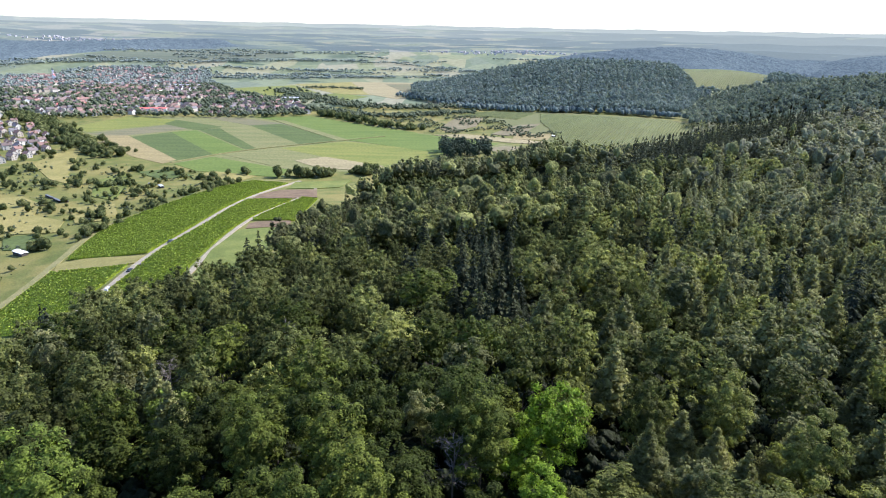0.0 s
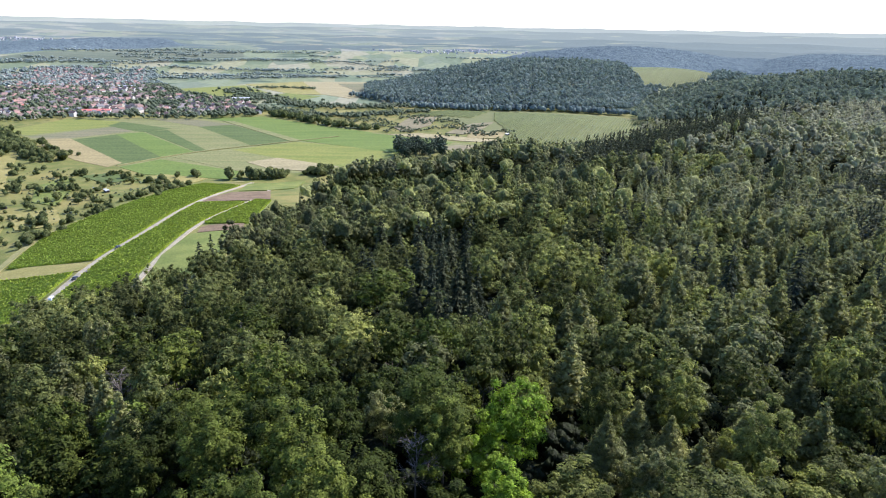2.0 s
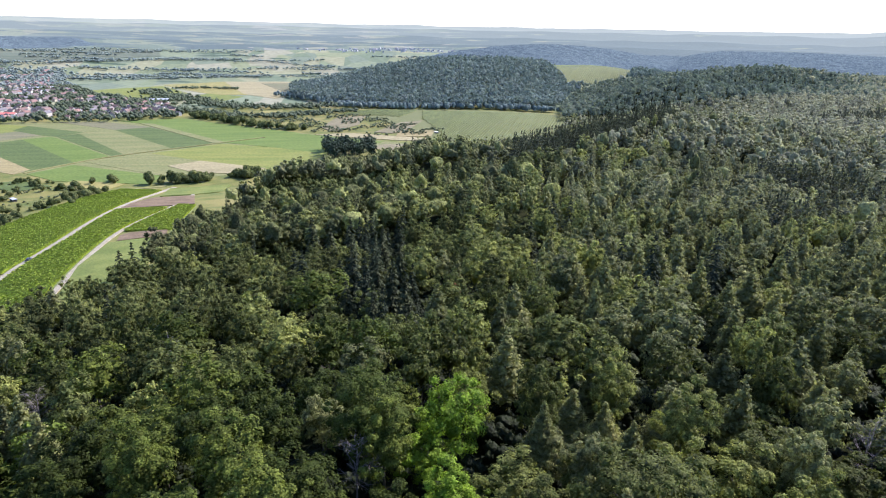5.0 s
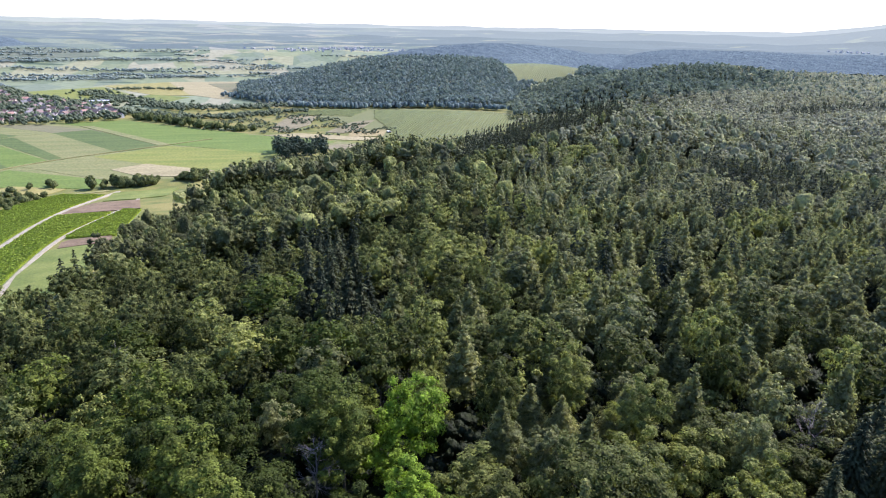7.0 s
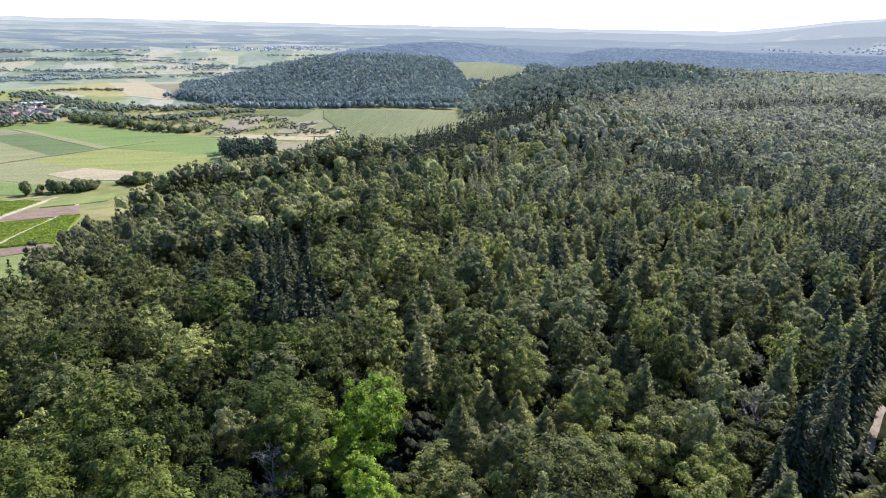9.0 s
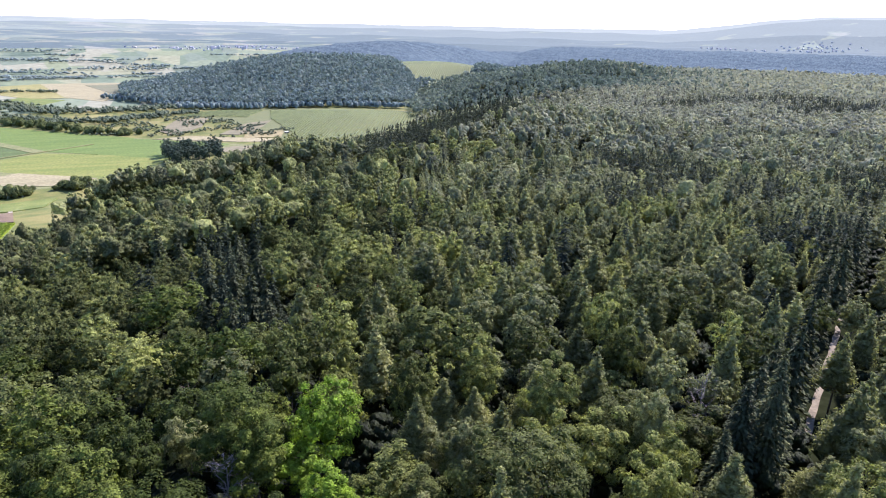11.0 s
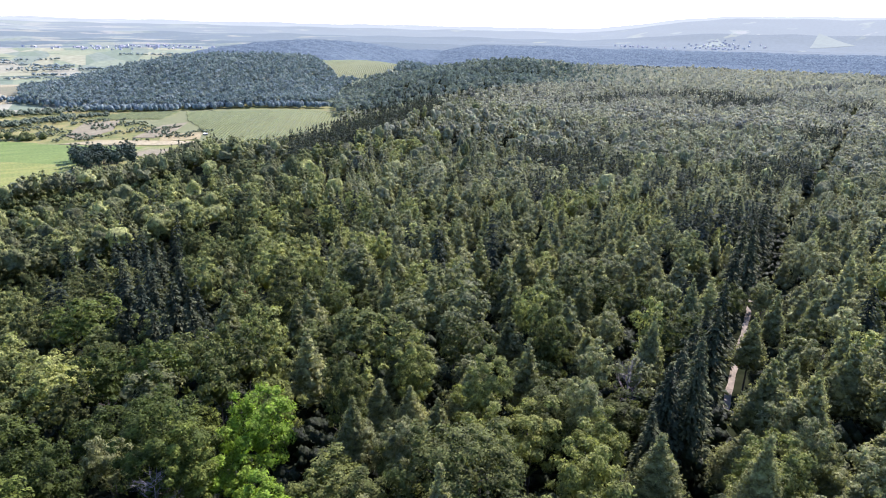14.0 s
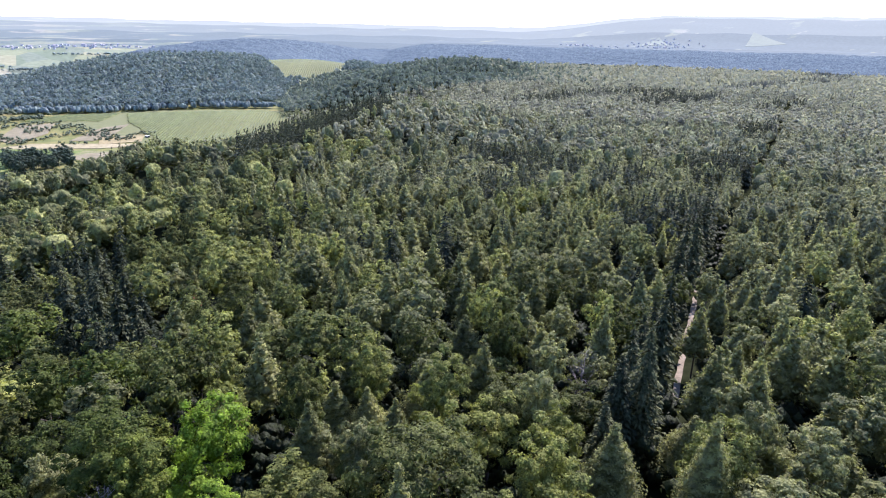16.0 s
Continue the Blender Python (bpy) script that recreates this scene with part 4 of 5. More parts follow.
field("field_base", "pale young crop over the wide valley fields", PALE, [(-578, 974), (-553, 1100), (-248, 1150), (-139, 1063), (-42, 983), (78, 901), (112, 877), (62, 838), (2, 792), (-28, 739), (-62, 709), (-117, 690), (-187, 695), (-278, 694), (-315, 718), (-418, 815), (-478, 874)], 0.08)
FIELDS = (
    ("yellow-green cereal strip beside the town", YELLOWISH, [(-576, 974), (-553, 1105), (-478, 1109), (-435, 1062), (-445, 1028), (-527, 929)]),
    ("grey-green crop strip in the valley", GREYISH, [(-520, 915), (-441, 1021), (-398, 978), (-468, 893)]),
    ("dark green wedge of root crop", DARKGREEN, [(-456, 1027), (-455, 1076), (-352, 1008), (-377, 969), (-398, 978)]),
    ("pale cereal strip below the houses", PALE, [(-552, 1110), (-439, 1121), (-317, 1028), (-350, 1005), (-455, 1076)]),
    ("grey-green strip of young crop", GREYISH, [(-436, 1122), (-352, 1114), (-226, 1027), (-312, 1026)]),
    ("wide mid green crop along the tree belt", MIDGREEN, [(-342, 1129), (-248, 1158), (-139, 1063), (-42, 983), (-48, 935), (-144, 909), (-276, 1081)]),
    ("dark green root crop field", DARKGREEN, [(-317, 1028), (-272, 1054), (-150, 896), (-180, 866), (-197, 858)]),
    ("pale ripening cereal on a low rise", PALE, [(-357, 998), (-317, 1028), (-197, 858), (-248, 819), (-317, 931)]),
    ("narrow dark green crop strip", DARKGREEN, [(-377, 969), (-354, 991), (-243, 816), (-257, 812)]),
    ("mid green crop field with faint rows", MIDGREEN, [(-409, 943), (-381, 968), (-260, 811), (-283, 782), (-292, 779)]),
    ("broad dark green crop field", DARKGREEN, [(-453, 887), (-409, 943), (-288, 776), (-320, 729)]),
    ("tan strip of dry stubble beside a track", TAN, [(-487, 900), (-456, 906), (-318, 738), (-325, 715), (-377, 752), (-464, 848)]),
    ("pale cereal field beside the field track", PALE, [(-279, 780), (-243, 816), (-190, 859), (-112, 744), (-143, 697), (-174, 695)]),
    ("mid green crop at the foot of the meadows", MIDGREEN, [(-312, 715), (-283, 761), (-174, 695), (-177, 657), (-272, 679)]),
    ("yellow-green meadow crop in the valley", YELLOWISH, [(-217, 828), (-142, 893), (9, 824), (-28, 751), (-63, 717), (-112, 744)]),
    ("wide mid green crop before the grove", MIDGREEN, [(-143, 905), (-41, 975), (78, 897), (2, 808), (-67, 857)]),
    ("tan bare plot beside the dark grove", ROUGH_SOIL, [(58, 862), (80, 880), (104, 874), (90, 819), (68, 829)]),
    ("far green vineyard slope with fine rows", FAR_VINE, [(43, 1211), (165, 1265), (403, 1189), (470, 1090), (500, 1000), (430, 885), (300, 828), (190, 800), (150, 905), (126, 1000)]),
    ("dry yellow field behind the tree belt", DRY_GRASS, [(-432, 1846), (-288, 1959), (-149, 1914), (-136, 1574), (-260, 1579), (-336, 1687)]),
    ("pale yellow-green field behind the town", YELLOWISH, [(-571, 1665), (-424, 1811), (-321, 1608), (-403, 1495)]),
    ("straw-coloured field at the hill foot", STUBBLE, [(-288, 1959), (-42, 1976), (-68, 1587), (-116, 1495), (-193, 1592)]),
    ("mid green meadow behind the trees", GRASS, [(-320, 1470), (-278, 1604), (-186, 1537), (-232, 1401)]),
    ("pale green vineyard clearing on the wooded saddle", FAR_VINE, [(597, 1757), (896, 2044), (1116, 2093), (776, 1624), (641, 1536), (582, 1533)]),
    ("dark green crop plot among meadows", DARKGREEN, [(-320, 433), (-295, 436), (-272, 399), (-298, 401)]),
    ("dry mown grass gap in the vineyard", DRY_GRASS, [(-234, 357), (-218, 362), (-173, 343), (-172, 328), (-190, 323), (-226, 340)]),
    ("bare reddish soil plot beside the track", BARE, [(-164, 515), (-163, 542), (-152, 568), (-119, 575), (-109, 524), (-126, 518)]),
    ("bare reddish soil strip at the wood edge", BARE, [(-130, 403), (-127, 409), (-104, 412), (-100, 391), (-127, 386)]),
    ("rough green grass between path and wood edge", GRASS, [(-117, 272), (-129, 330), (-131, 384), (-104, 388), (-92, 330), (-100, 262)]),
    ("dry yellow meadow below the orchard", DRY_GRASS, [(-399, 547), (-384, 555), (-351, 529), (-334, 492), (-298, 473), (-285, 440), (-318, 440), (-370, 480)]),
    ("mown yellow meadow below the houses", DRY_GRASS, [(-463, 696), (-476, 766), (-456, 780), (-398, 653), (-365, 602), (-401, 625)]),
    ("green meadow between fruit trees", GRASS, [(-352, 620), (-344, 667), (-310, 605), (-293, 540), (-322, 557)]),
    ("dry meadow strip among bushes", DRY_GRASS, [(-319, 516), (-285, 526), (-262, 486), (-264, 468), (-285, 465)]),
    ("dark green garden plot with rows", DARKGREEN, [(-333, 669), (-307, 685), (-266, 656), (-293, 634)]),
    ("pale dry grass below the field track", DRY_GRASS, [(-262, 657), (-255, 680), (-200, 660), (-212, 634)]),
    ("bright grass by the end of the track", GRASS, [(-152, 630), (-98, 649), (-101, 595), (-120, 582), (-148, 576)]),
)
for k, (label, material, pts) in enumerate(FIELDS):
    flat = max(float(height(x, y)) for x, y in pts) < 2.5
    field("field_%d" % (k + 1), label, material, pts, 0.14 + 0.012 * k if flat else 0.35 + 0.008 * k)
for label, material, pts in (
        ("pale strip between two green crops", PALE, [(-298, 1096), (-278, 1093), (-139, 905), (-149, 892)]),
        ("straw-coloured patch of mown crop", STUBBLE, [(-180, 747), (-148, 774), (-70, 725), (-93, 698), (-146, 709)]),
        ("pale worked soil on a garden terrace", ROUGH_SOIL, [(-11, 1028), (18, 1144), (68, 1150), (50, 1047), (7, 984)]),
        ("pale worked soil among garden plots", ROUGH_SOIL, [(70, 975), (120, 1061), (161, 1080), (121, 981), (96, 962)]),
        ("pale dry soil with rows of young plants", TAN, [(107, 978), (165, 982), (151, 930), (99, 933)]),
        ("long straw strip below the terraces", STUBBLE, [(-20, 962), (28, 974), (94, 941), (148, 915), (144, 895), (91, 907)]),
        ("dry meadow plot between tree belts", DRY_GRASS, [(-133, 1176), (-123, 1258), (-84, 1269), (-94, 1152)]),
        ("bright green vineyard plot under the hill", VINE_PLOT, [(24, 1182), (92, 1255), (173, 1224), (128, 1125), (81, 1152)]),
        ("striped green vineyard plot under the hill", VINE_PLOT_DARK, [(178, 1216), (300, 1205), (290, 1090), (227, 1040), (160, 1095)]),
        ("dark green vineyard plot by the spruces", VINE_PLOT, [(306, 1200), (395, 1180), (440, 1095), (360, 1000), (300, 1070)]),
        ("hazy vineyard slopes behind the town", VINE_PLOT_FAR, [(-1337, 2193), (-1262, 2475), (-1151, 2655), (-670, 2860), (-590, 2545), (-1038, 2310)]),
        ("grey fallow strip in the straw field", GREYISH, [(-181, 1907), (-83, 1930), (-65, 1695), (-107, 1661)])):
    field("field_strip", label, material, pts, 0.6 if max(float(height(x, y)) for x, y in pts) < 2.5 else 0.75)


def curve_points(pts, gap=4.0):
    """Evenly spaced places along a softened line."""
    p = np.array(pts, float)
    for k in range(2):
        q = np.empty((2 * len(p) - 2, 2))
        q[0::2], q[1::2] = 0.75 * p[:-1] + 0.25 * p[1:], 0.25 * p[:-1] + 0.75 * p[1:]
        p = np.concatenate([p[:1], q, p[-1:]])
    s = np.concatenate([[0], np.cumsum(np.hypot(*np.diff(p, axis=0).T))])
    t = np.linspace(0, s[-1], max(3, int(s[-1] / gap)))
    return np.stack([np.interp(t, s, p[:, 0]), np.interp(t, s, p[:, 1])], 1)


def ribbon(name, label, material, pts, width, lift):
    """A track laid along a line over the ground, with worn edges."""
    p = curve_points(pts, 3.0)
    t = unit(np.gradient(p, axis=0))
    side = np.stack([-t[:, 1], t[:, 0]], 1)
    r = np.random.default_rng(len(p))
    rows = []
    for q in (-0.5, -0.17, 0.17, 0.5):
        c = p + side * (width * q + (r.normal(size=(len(p), 1)) * 0.12 if abs(q) == 0.5 else 0))
        rows.append(np.column_stack([c, height(c[:, 0], c[:, 1]) + lift]))
    low = [row - [0, 0, lift + 0.5] for row in (rows[0], rows[-1])]
    rows = [low[0]] + rows + [low[1]]
    n = len(p)
    i, j = np.meshgrid(np.arange(5), np.arange(n - 1), indexing="ij")
    i, j = i.ravel(), j.ravel()
    f = np.stack([i * n + j, i * n + j + 1, (i + 1) * n + j + 1, (i + 1) * n + j], 1)[:, ::-1]
    return tagged(part(name, (np.concatenate(rows), f), material), label, "track", kind="structure")


LANE_LINE = [(-212, 235), (-222, 285), (-228, 321), (-239, 369), (-250, 415), (-251, 451), (-239, 500), (-224, 561), (-203, 624), (-160, 648)]
ROAD_LINE = [(-160, 250), (-164, 290), (-170, 334), (-170, 369), (-168, 412), (-170, 479), (-166, 542), (-156, 596), (-150, 640)]
PATH_LINE = [(-120, 270), (-127, 310), (-133, 369), (-135, 409), (-133, 444), (-127, 482), (-122, 519), (-119, 565), (-125, 600), (-145, 632)]
ribbon("road_1", "pale concrete farm track through the vineyard", CONCRETE, ROAD_LINE, 4.2, 0.5)
ribbon("road_2", "pale gravel path curving along the vineyard", GRAVEL, PATH_LINE, 3.0, 0.5)
ribbon("lane_1", "worn grass lane along the vineyard foot", LANE, LANE_LINE, 5.0, 0.4)
ribbon("lane_2", "pale dirt track between the fields", LANE, [(-317, 721), (-282, 779), (-248, 819), (-150, 896), (-91, 944)], 2.4, 1.0)
ribbon("forest_track", "sunlit sandy forest track between spruces", SANDY, [(108, 67), (126, 78), (170, 104), (201, 123), (225, 137)], 1.4, 0.3)


def across(line, y):
    p = curve_points(line, 4.0)
    return np.interp(y, p[:, 1], p[:, 0])


def vineyard(name, label, y0, y1, west, east, tilt, r):
    """Vine rows running down the slope, each a ragged leafy hedge, over a green floor."""
    vs, fs, ts, lp, ln, at = [], [], [], [], [], 0
    for y in np.arange(y0, y1, 2.1):
        xa, xb = west(y), east(y)
        n = int((xb - xa) / 1.3)
        if n < 3:
            continue
        q = np.linspace(0, 1, n)
        x = xa + (xb - xa) * q + r.normal(size=n) * 0.1
        yy = y + tilt * (0.5 - q) + r.normal(size=n) * 0.12
        z = height(x, yy)
        w = 0.42 + 0.2 * r.uniform(size=n)
        h = 1.55 + 0.5 * r.uniform(size=n)
        h[r.uniform(size=n) < 0.02] = 0.5
        v = np.stack([np.stack([x, yy - w * 0.8, z + 0.1], 1), np.stack([x, yy - w, z + h * 0.65], 1), np.stack([x, yy + r.normal(size=n) * 0.12, z + h], 1),
                      np.stack([x, yy + w, z + h * 0.65], 1), np.stack([x, yy + w * 0.8, z + 0.1], 1)], 1)
        j = np.arange(n - 1)
        for k in range(4):
            fs.append(at + np.stack([j * 5 + k, (j + 1) * 5 + k, (j + 1) * 5 + k + 1, j * 5 + k + 1], 1))
            ts.append(np.clip(0.5 + 0.25 * r.normal(size=n - 1), 0, 1))
        vs.append(v.reshape(-1, 3))
        at += 5 * n
        m = 2 * n
        pick = r.integers(0, n, m)
        lp.append(np.stack([x[pick], yy[pick], z[pick] + h[pick] * r.uniform(0.7, 1.05, m)], 1) + r.normal(size=(m, 3)) * [0.4, 0.3, 0.08])
    leaf_p = np.concatenate(lp)
    nrm = unit(r.normal(size=leaf_p.shape) * 0.6 + [0, 0, 1])
    dv, df = diamonds(leaf_p, nrm, r.uniform(0.3, 0.6, len(leaf_p)), r, 0.8)
    v, f = np.concatenate(vs + [dv]), np.concatenate(fs + [df + at])
    t = np.concatenate(ts + [np.clip(0.5 + 0.16 * r.normal(size=len(df)), 0, 1)])
    me = mesh_of(name, v, f, t)
    me.materials.append(VINE)
    tagged(new(name, me), label, "vineyard", kind="stuff")
    # green floor under the rows
    rows = np.linspace(y0 - 1, y1, int((y1 - y0) / 5) + 2)
    cols = np.linspace(0, 1, 16)
    xx = np.stack([west(y) - 1 + (east(y) + 2 - west(y)) * cols for y in rows])
    yy = rows[:, None] + tilt * (0.5 - cols)[None]
    gv = np.stack([xx, yy, height(xx, yy) + 0.25], 2).reshape(-1, 3)
    i, j = np.meshgrid(np.arange(len(rows) - 1), np.arange(15), indexing="ij")
    i, j = i.ravel(), j.ravel()
    gf = np.stack([i * 16 + j, i * 16 + j + 1, (i + 1) * 16 + j + 1, (i + 1) * 16 + j], 1)
    tagged(part("vineyard_floor", (gv, gf, None, True), VINE_FLOOR), "grassy floor under the vine rows", "ground", kind="structure")


VINE_FAR = leaf_mat("far_vine_leaves", (0.084, 0.108, 0.034), (0.104, 0.130, 0.041), (0.128, 0.152, 0.050), False, 0.3, vary=0.3)


def far_vine_rows(label, pts, turn, gap, r):
    """Coarse vine rows over a far slope, running along turn (degrees from x), clipped to an outline."""
    p = np.array(pts, float)
    c, d = math.cos(radians(turn)), math.sin(radians(turn))
    u, w = p[:, 0] * c + p[:, 1] * d, -p[:, 0] * d + p[:, 1] * c
    vs, fs, ts, at = [], [], [], 0
    for q in np.arange(w.min() + 2, w.max() - 2, gap):
        k = np.arange(u.min(), u.max(), 7.0)
        x, y = k * c - q * d, k * d + q * c
        ok = inside_by(pts, x, y) > 1.5
        z = height(x, y) + 0.9
        h = 1.5 + 0.4 * r.uniform(size=len(k))
        wide = gap * 0.26
        v = np.stack([np.stack([x + d * wide, y - c * wide, z], 1), np.stack([x, y, z + h], 1), np.stack([x - d * wide, y + c * wide, z], 1)], 1).reshape(-1, 3)
        j = np.where(ok[:-1] & ok[1:])[0]
        if not len(j):
            continue
        for m in range(2):
            fs.append(at + np.stack([j * 3 + m, (j + 1) * 3 + m, (j + 1) * 3 + m + 1, j * 3 + m + 1], 1))
            ts.append(np.clip(0.5 + 0.25 * r.normal(size=len(j)), 0, 1))
        vs.append(v)
        at += len(v)
    me = mesh_of("far_vine_rows", np.concatenate(vs), np.concatenate(fs), np.concatenate(ts))
    me.materials.append(VINE_FAR)
    tagged(new("far_vine_rows", me), label, "vineyard", kind="stuff")


def make_vineyards():
    r = np.random.default_rng(5)
    lane, road, path = (lambda y: across(LANE_LINE, y)), (lambda y: across(ROAD_LINE, y)), (lambda y: across(PATH_LINE, y))
    vineyard("vine_rows", "bright green vine rows running down to the grass lane", 357, 622, lambda y: lane(y) + 4, lambda y: road(y) - 3.5, 16, r)
    vineyard("vine_rows", "bright green vine rows below the dry grass gap", 240, 332, lambda y: lane(y) + 4, lambda y: road(y) - 4, 16, r)
    vineyard("vine_rows", "bright green vine rows between track and path", 268, 508, lambda y: road(y) + 4, lambda y: path(y) - 2.5, 6, r)
    vineyard("vine_rows", "bright green vine rows beside the wood edge", 414, 515, lambda y: path(y) + 3, lambda y: -101.0 - 0.05 * (y - 414), 6, r)


make_vineyards()
far_rng = np.random.default_rng(8)
far_vine_rows("green vine rows on the plot under the hill", [(24, 1182), (92, 1255), (173, 1224), (128, 1125), (81, 1152)], 48, 4.6, far_rng)
far_vine_rows("green vine rows on the wide far slope", [(178, 1216), (400, 1180), (440, 1095), (440, 960), (330, 850), (215, 812), (170, 905), (160, 1095)], 66, 4.6, far_rng)
far_vine_rows("green vine rows in the clearing on the saddle", [(605, 1755), (896, 2036), (1100, 2085), (780, 1632), (645, 1542), (590, 1540)], 62, 5.0, far_rng)


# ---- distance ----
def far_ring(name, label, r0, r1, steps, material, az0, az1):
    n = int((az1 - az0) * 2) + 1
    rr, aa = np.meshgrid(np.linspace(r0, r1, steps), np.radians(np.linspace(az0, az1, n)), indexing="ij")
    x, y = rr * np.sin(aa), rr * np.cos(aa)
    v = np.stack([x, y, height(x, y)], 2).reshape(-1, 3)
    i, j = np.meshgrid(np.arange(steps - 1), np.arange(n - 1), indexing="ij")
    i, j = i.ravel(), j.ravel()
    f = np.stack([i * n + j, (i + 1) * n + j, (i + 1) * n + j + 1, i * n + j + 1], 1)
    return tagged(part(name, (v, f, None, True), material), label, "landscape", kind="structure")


# crop tones shifted to blue, haze put into the base colour
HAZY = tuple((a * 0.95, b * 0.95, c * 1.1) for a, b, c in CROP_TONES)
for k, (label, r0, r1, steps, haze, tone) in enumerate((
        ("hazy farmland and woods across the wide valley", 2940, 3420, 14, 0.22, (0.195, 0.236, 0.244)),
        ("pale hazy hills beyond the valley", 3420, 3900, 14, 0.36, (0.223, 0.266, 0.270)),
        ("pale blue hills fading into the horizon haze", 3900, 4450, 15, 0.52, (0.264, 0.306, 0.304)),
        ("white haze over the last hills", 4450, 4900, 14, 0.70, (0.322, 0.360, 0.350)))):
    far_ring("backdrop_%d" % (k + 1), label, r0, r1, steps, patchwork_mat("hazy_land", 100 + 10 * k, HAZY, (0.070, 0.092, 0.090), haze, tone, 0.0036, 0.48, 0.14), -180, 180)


# ---- valley trees ----
def valley_tree_set():
    r = np.random.default_rng(11)
    sets = {"round": [mesh_of("crown", *puff_crown(r, *s, 18, 2, 220, 0.62, 0.1, -0.86), None, True) for s in ((4.0, 8.4, 8.0), (4.7, 7.6, 7.0), (3.5, 9.0, 8.8), (4.3, 6.8, 6.4))],
            "dark": [mesh_of("crown", *broad_crown(r, 380, 0.7, *s, 12, 8), None, True) for s in ((4.2, 16.0, 16.0), (3.8, 17.0, 17.0))]}
    for me in sets["round"]:
        me.materials.append(LEAF_VALLEY)
    for me in sets["dark"]:
        me.materials.append(LEAF_GROVE)
    low = mesh_of("trunk", *stem(r, 6.0, 0.22, 4, 1.6), None, True)
    high = mesh_of("trunk", *stem(r, 11.0, 0.25, 3, 1.6), None, True)
    for me in (low, high):
        me.materials.append(BARK)
    return sets, {"round": low, "dark": high}


LEAF_VALLEY = leaf_mat("hedge_leaves", (0.076, 0.092, 0.042), (0.110, 0.127, 0.057), (0.158, 0.170, 0.078), True, 0.4, 0.8, 0.03)
LEAF_TOWN = leaf_mat("garden_leaves", (0.092, 0.116, 0.078), (0.120, 0.144, 0.094), (0.156, 0.176, 0.112))
# far hedges: base colour lightened and blued to imitate haze
LEAF_HAZY_HEDGE = leaf_mat("hazed_hedge_leaves", (0.218, 0.258, 0.252), (0.240, 0.280, 0.272), (0.262, 0.300, 0.288), False, 0.4, 0.95, 0.0, 0.1, 0.2, 0.1)
LEAF_GROVE = leaf_mat("dark_grove_leaves", (0.034, 0.054, 0.036), (0.042, 0.064, 0.042), (0.054, 0.078, 0.050), True, 0.1)
CROWNS, TRUNKS = valley_tree_set()


def valley_tree(x, y, s, style, name, label, group, r):
    ob = thing(name, label, "tree", Matrix.LocRotScale((x, y, float(height(x, y))), Euler((0, 0, r.uniform(0, 6.28))), (s, s, s * r.uniform(0.85, 1.1))), group)
    part("trunk", TRUNKS[style], None, ob)
    part("crown", CROWNS[style][r.integers(len(CROWNS[style]))], None, ob)
    return ob


def along(pts, n, width, r):
    p = curve_points(pts, 2.0)
    k = r.integers(0, len(p), n)
    return p[k] + r.normal(size=(n, 2)) * width


MEADOW_CLUMPS = ((-329, 503, 1.1), (-310, 496, 0.7), (-281, 480, 1.2), (-248, 458, 0.8), (-250, 489, 0.7), (-239, 502, 0.7), (-360, 596, 1.2), (-328, 557, 0.8),
                 (-419, 716, 0.7), (-352, 613, 0.7), (-288, 566, 1.0), (-285, 588, 0.7), (-312, 606, 0.9), (-339, 671, 0.9), (-301, 680, 1.0), (-230, 568, 1.2),
                 (-227, 592, 1.2), (-218, 610, 1.1), (-222, 668, 1.1), (-398, 601, 1.2), (-453, 646, 1.1), (-405, 742, 0.9), (-395, 789, 1.1), (-411, 580, 0.8),
                 (-278, 644, 0.6), (-311, 669, 0.7), (-291, 541, 0.6), (-261, 552, 0.6))


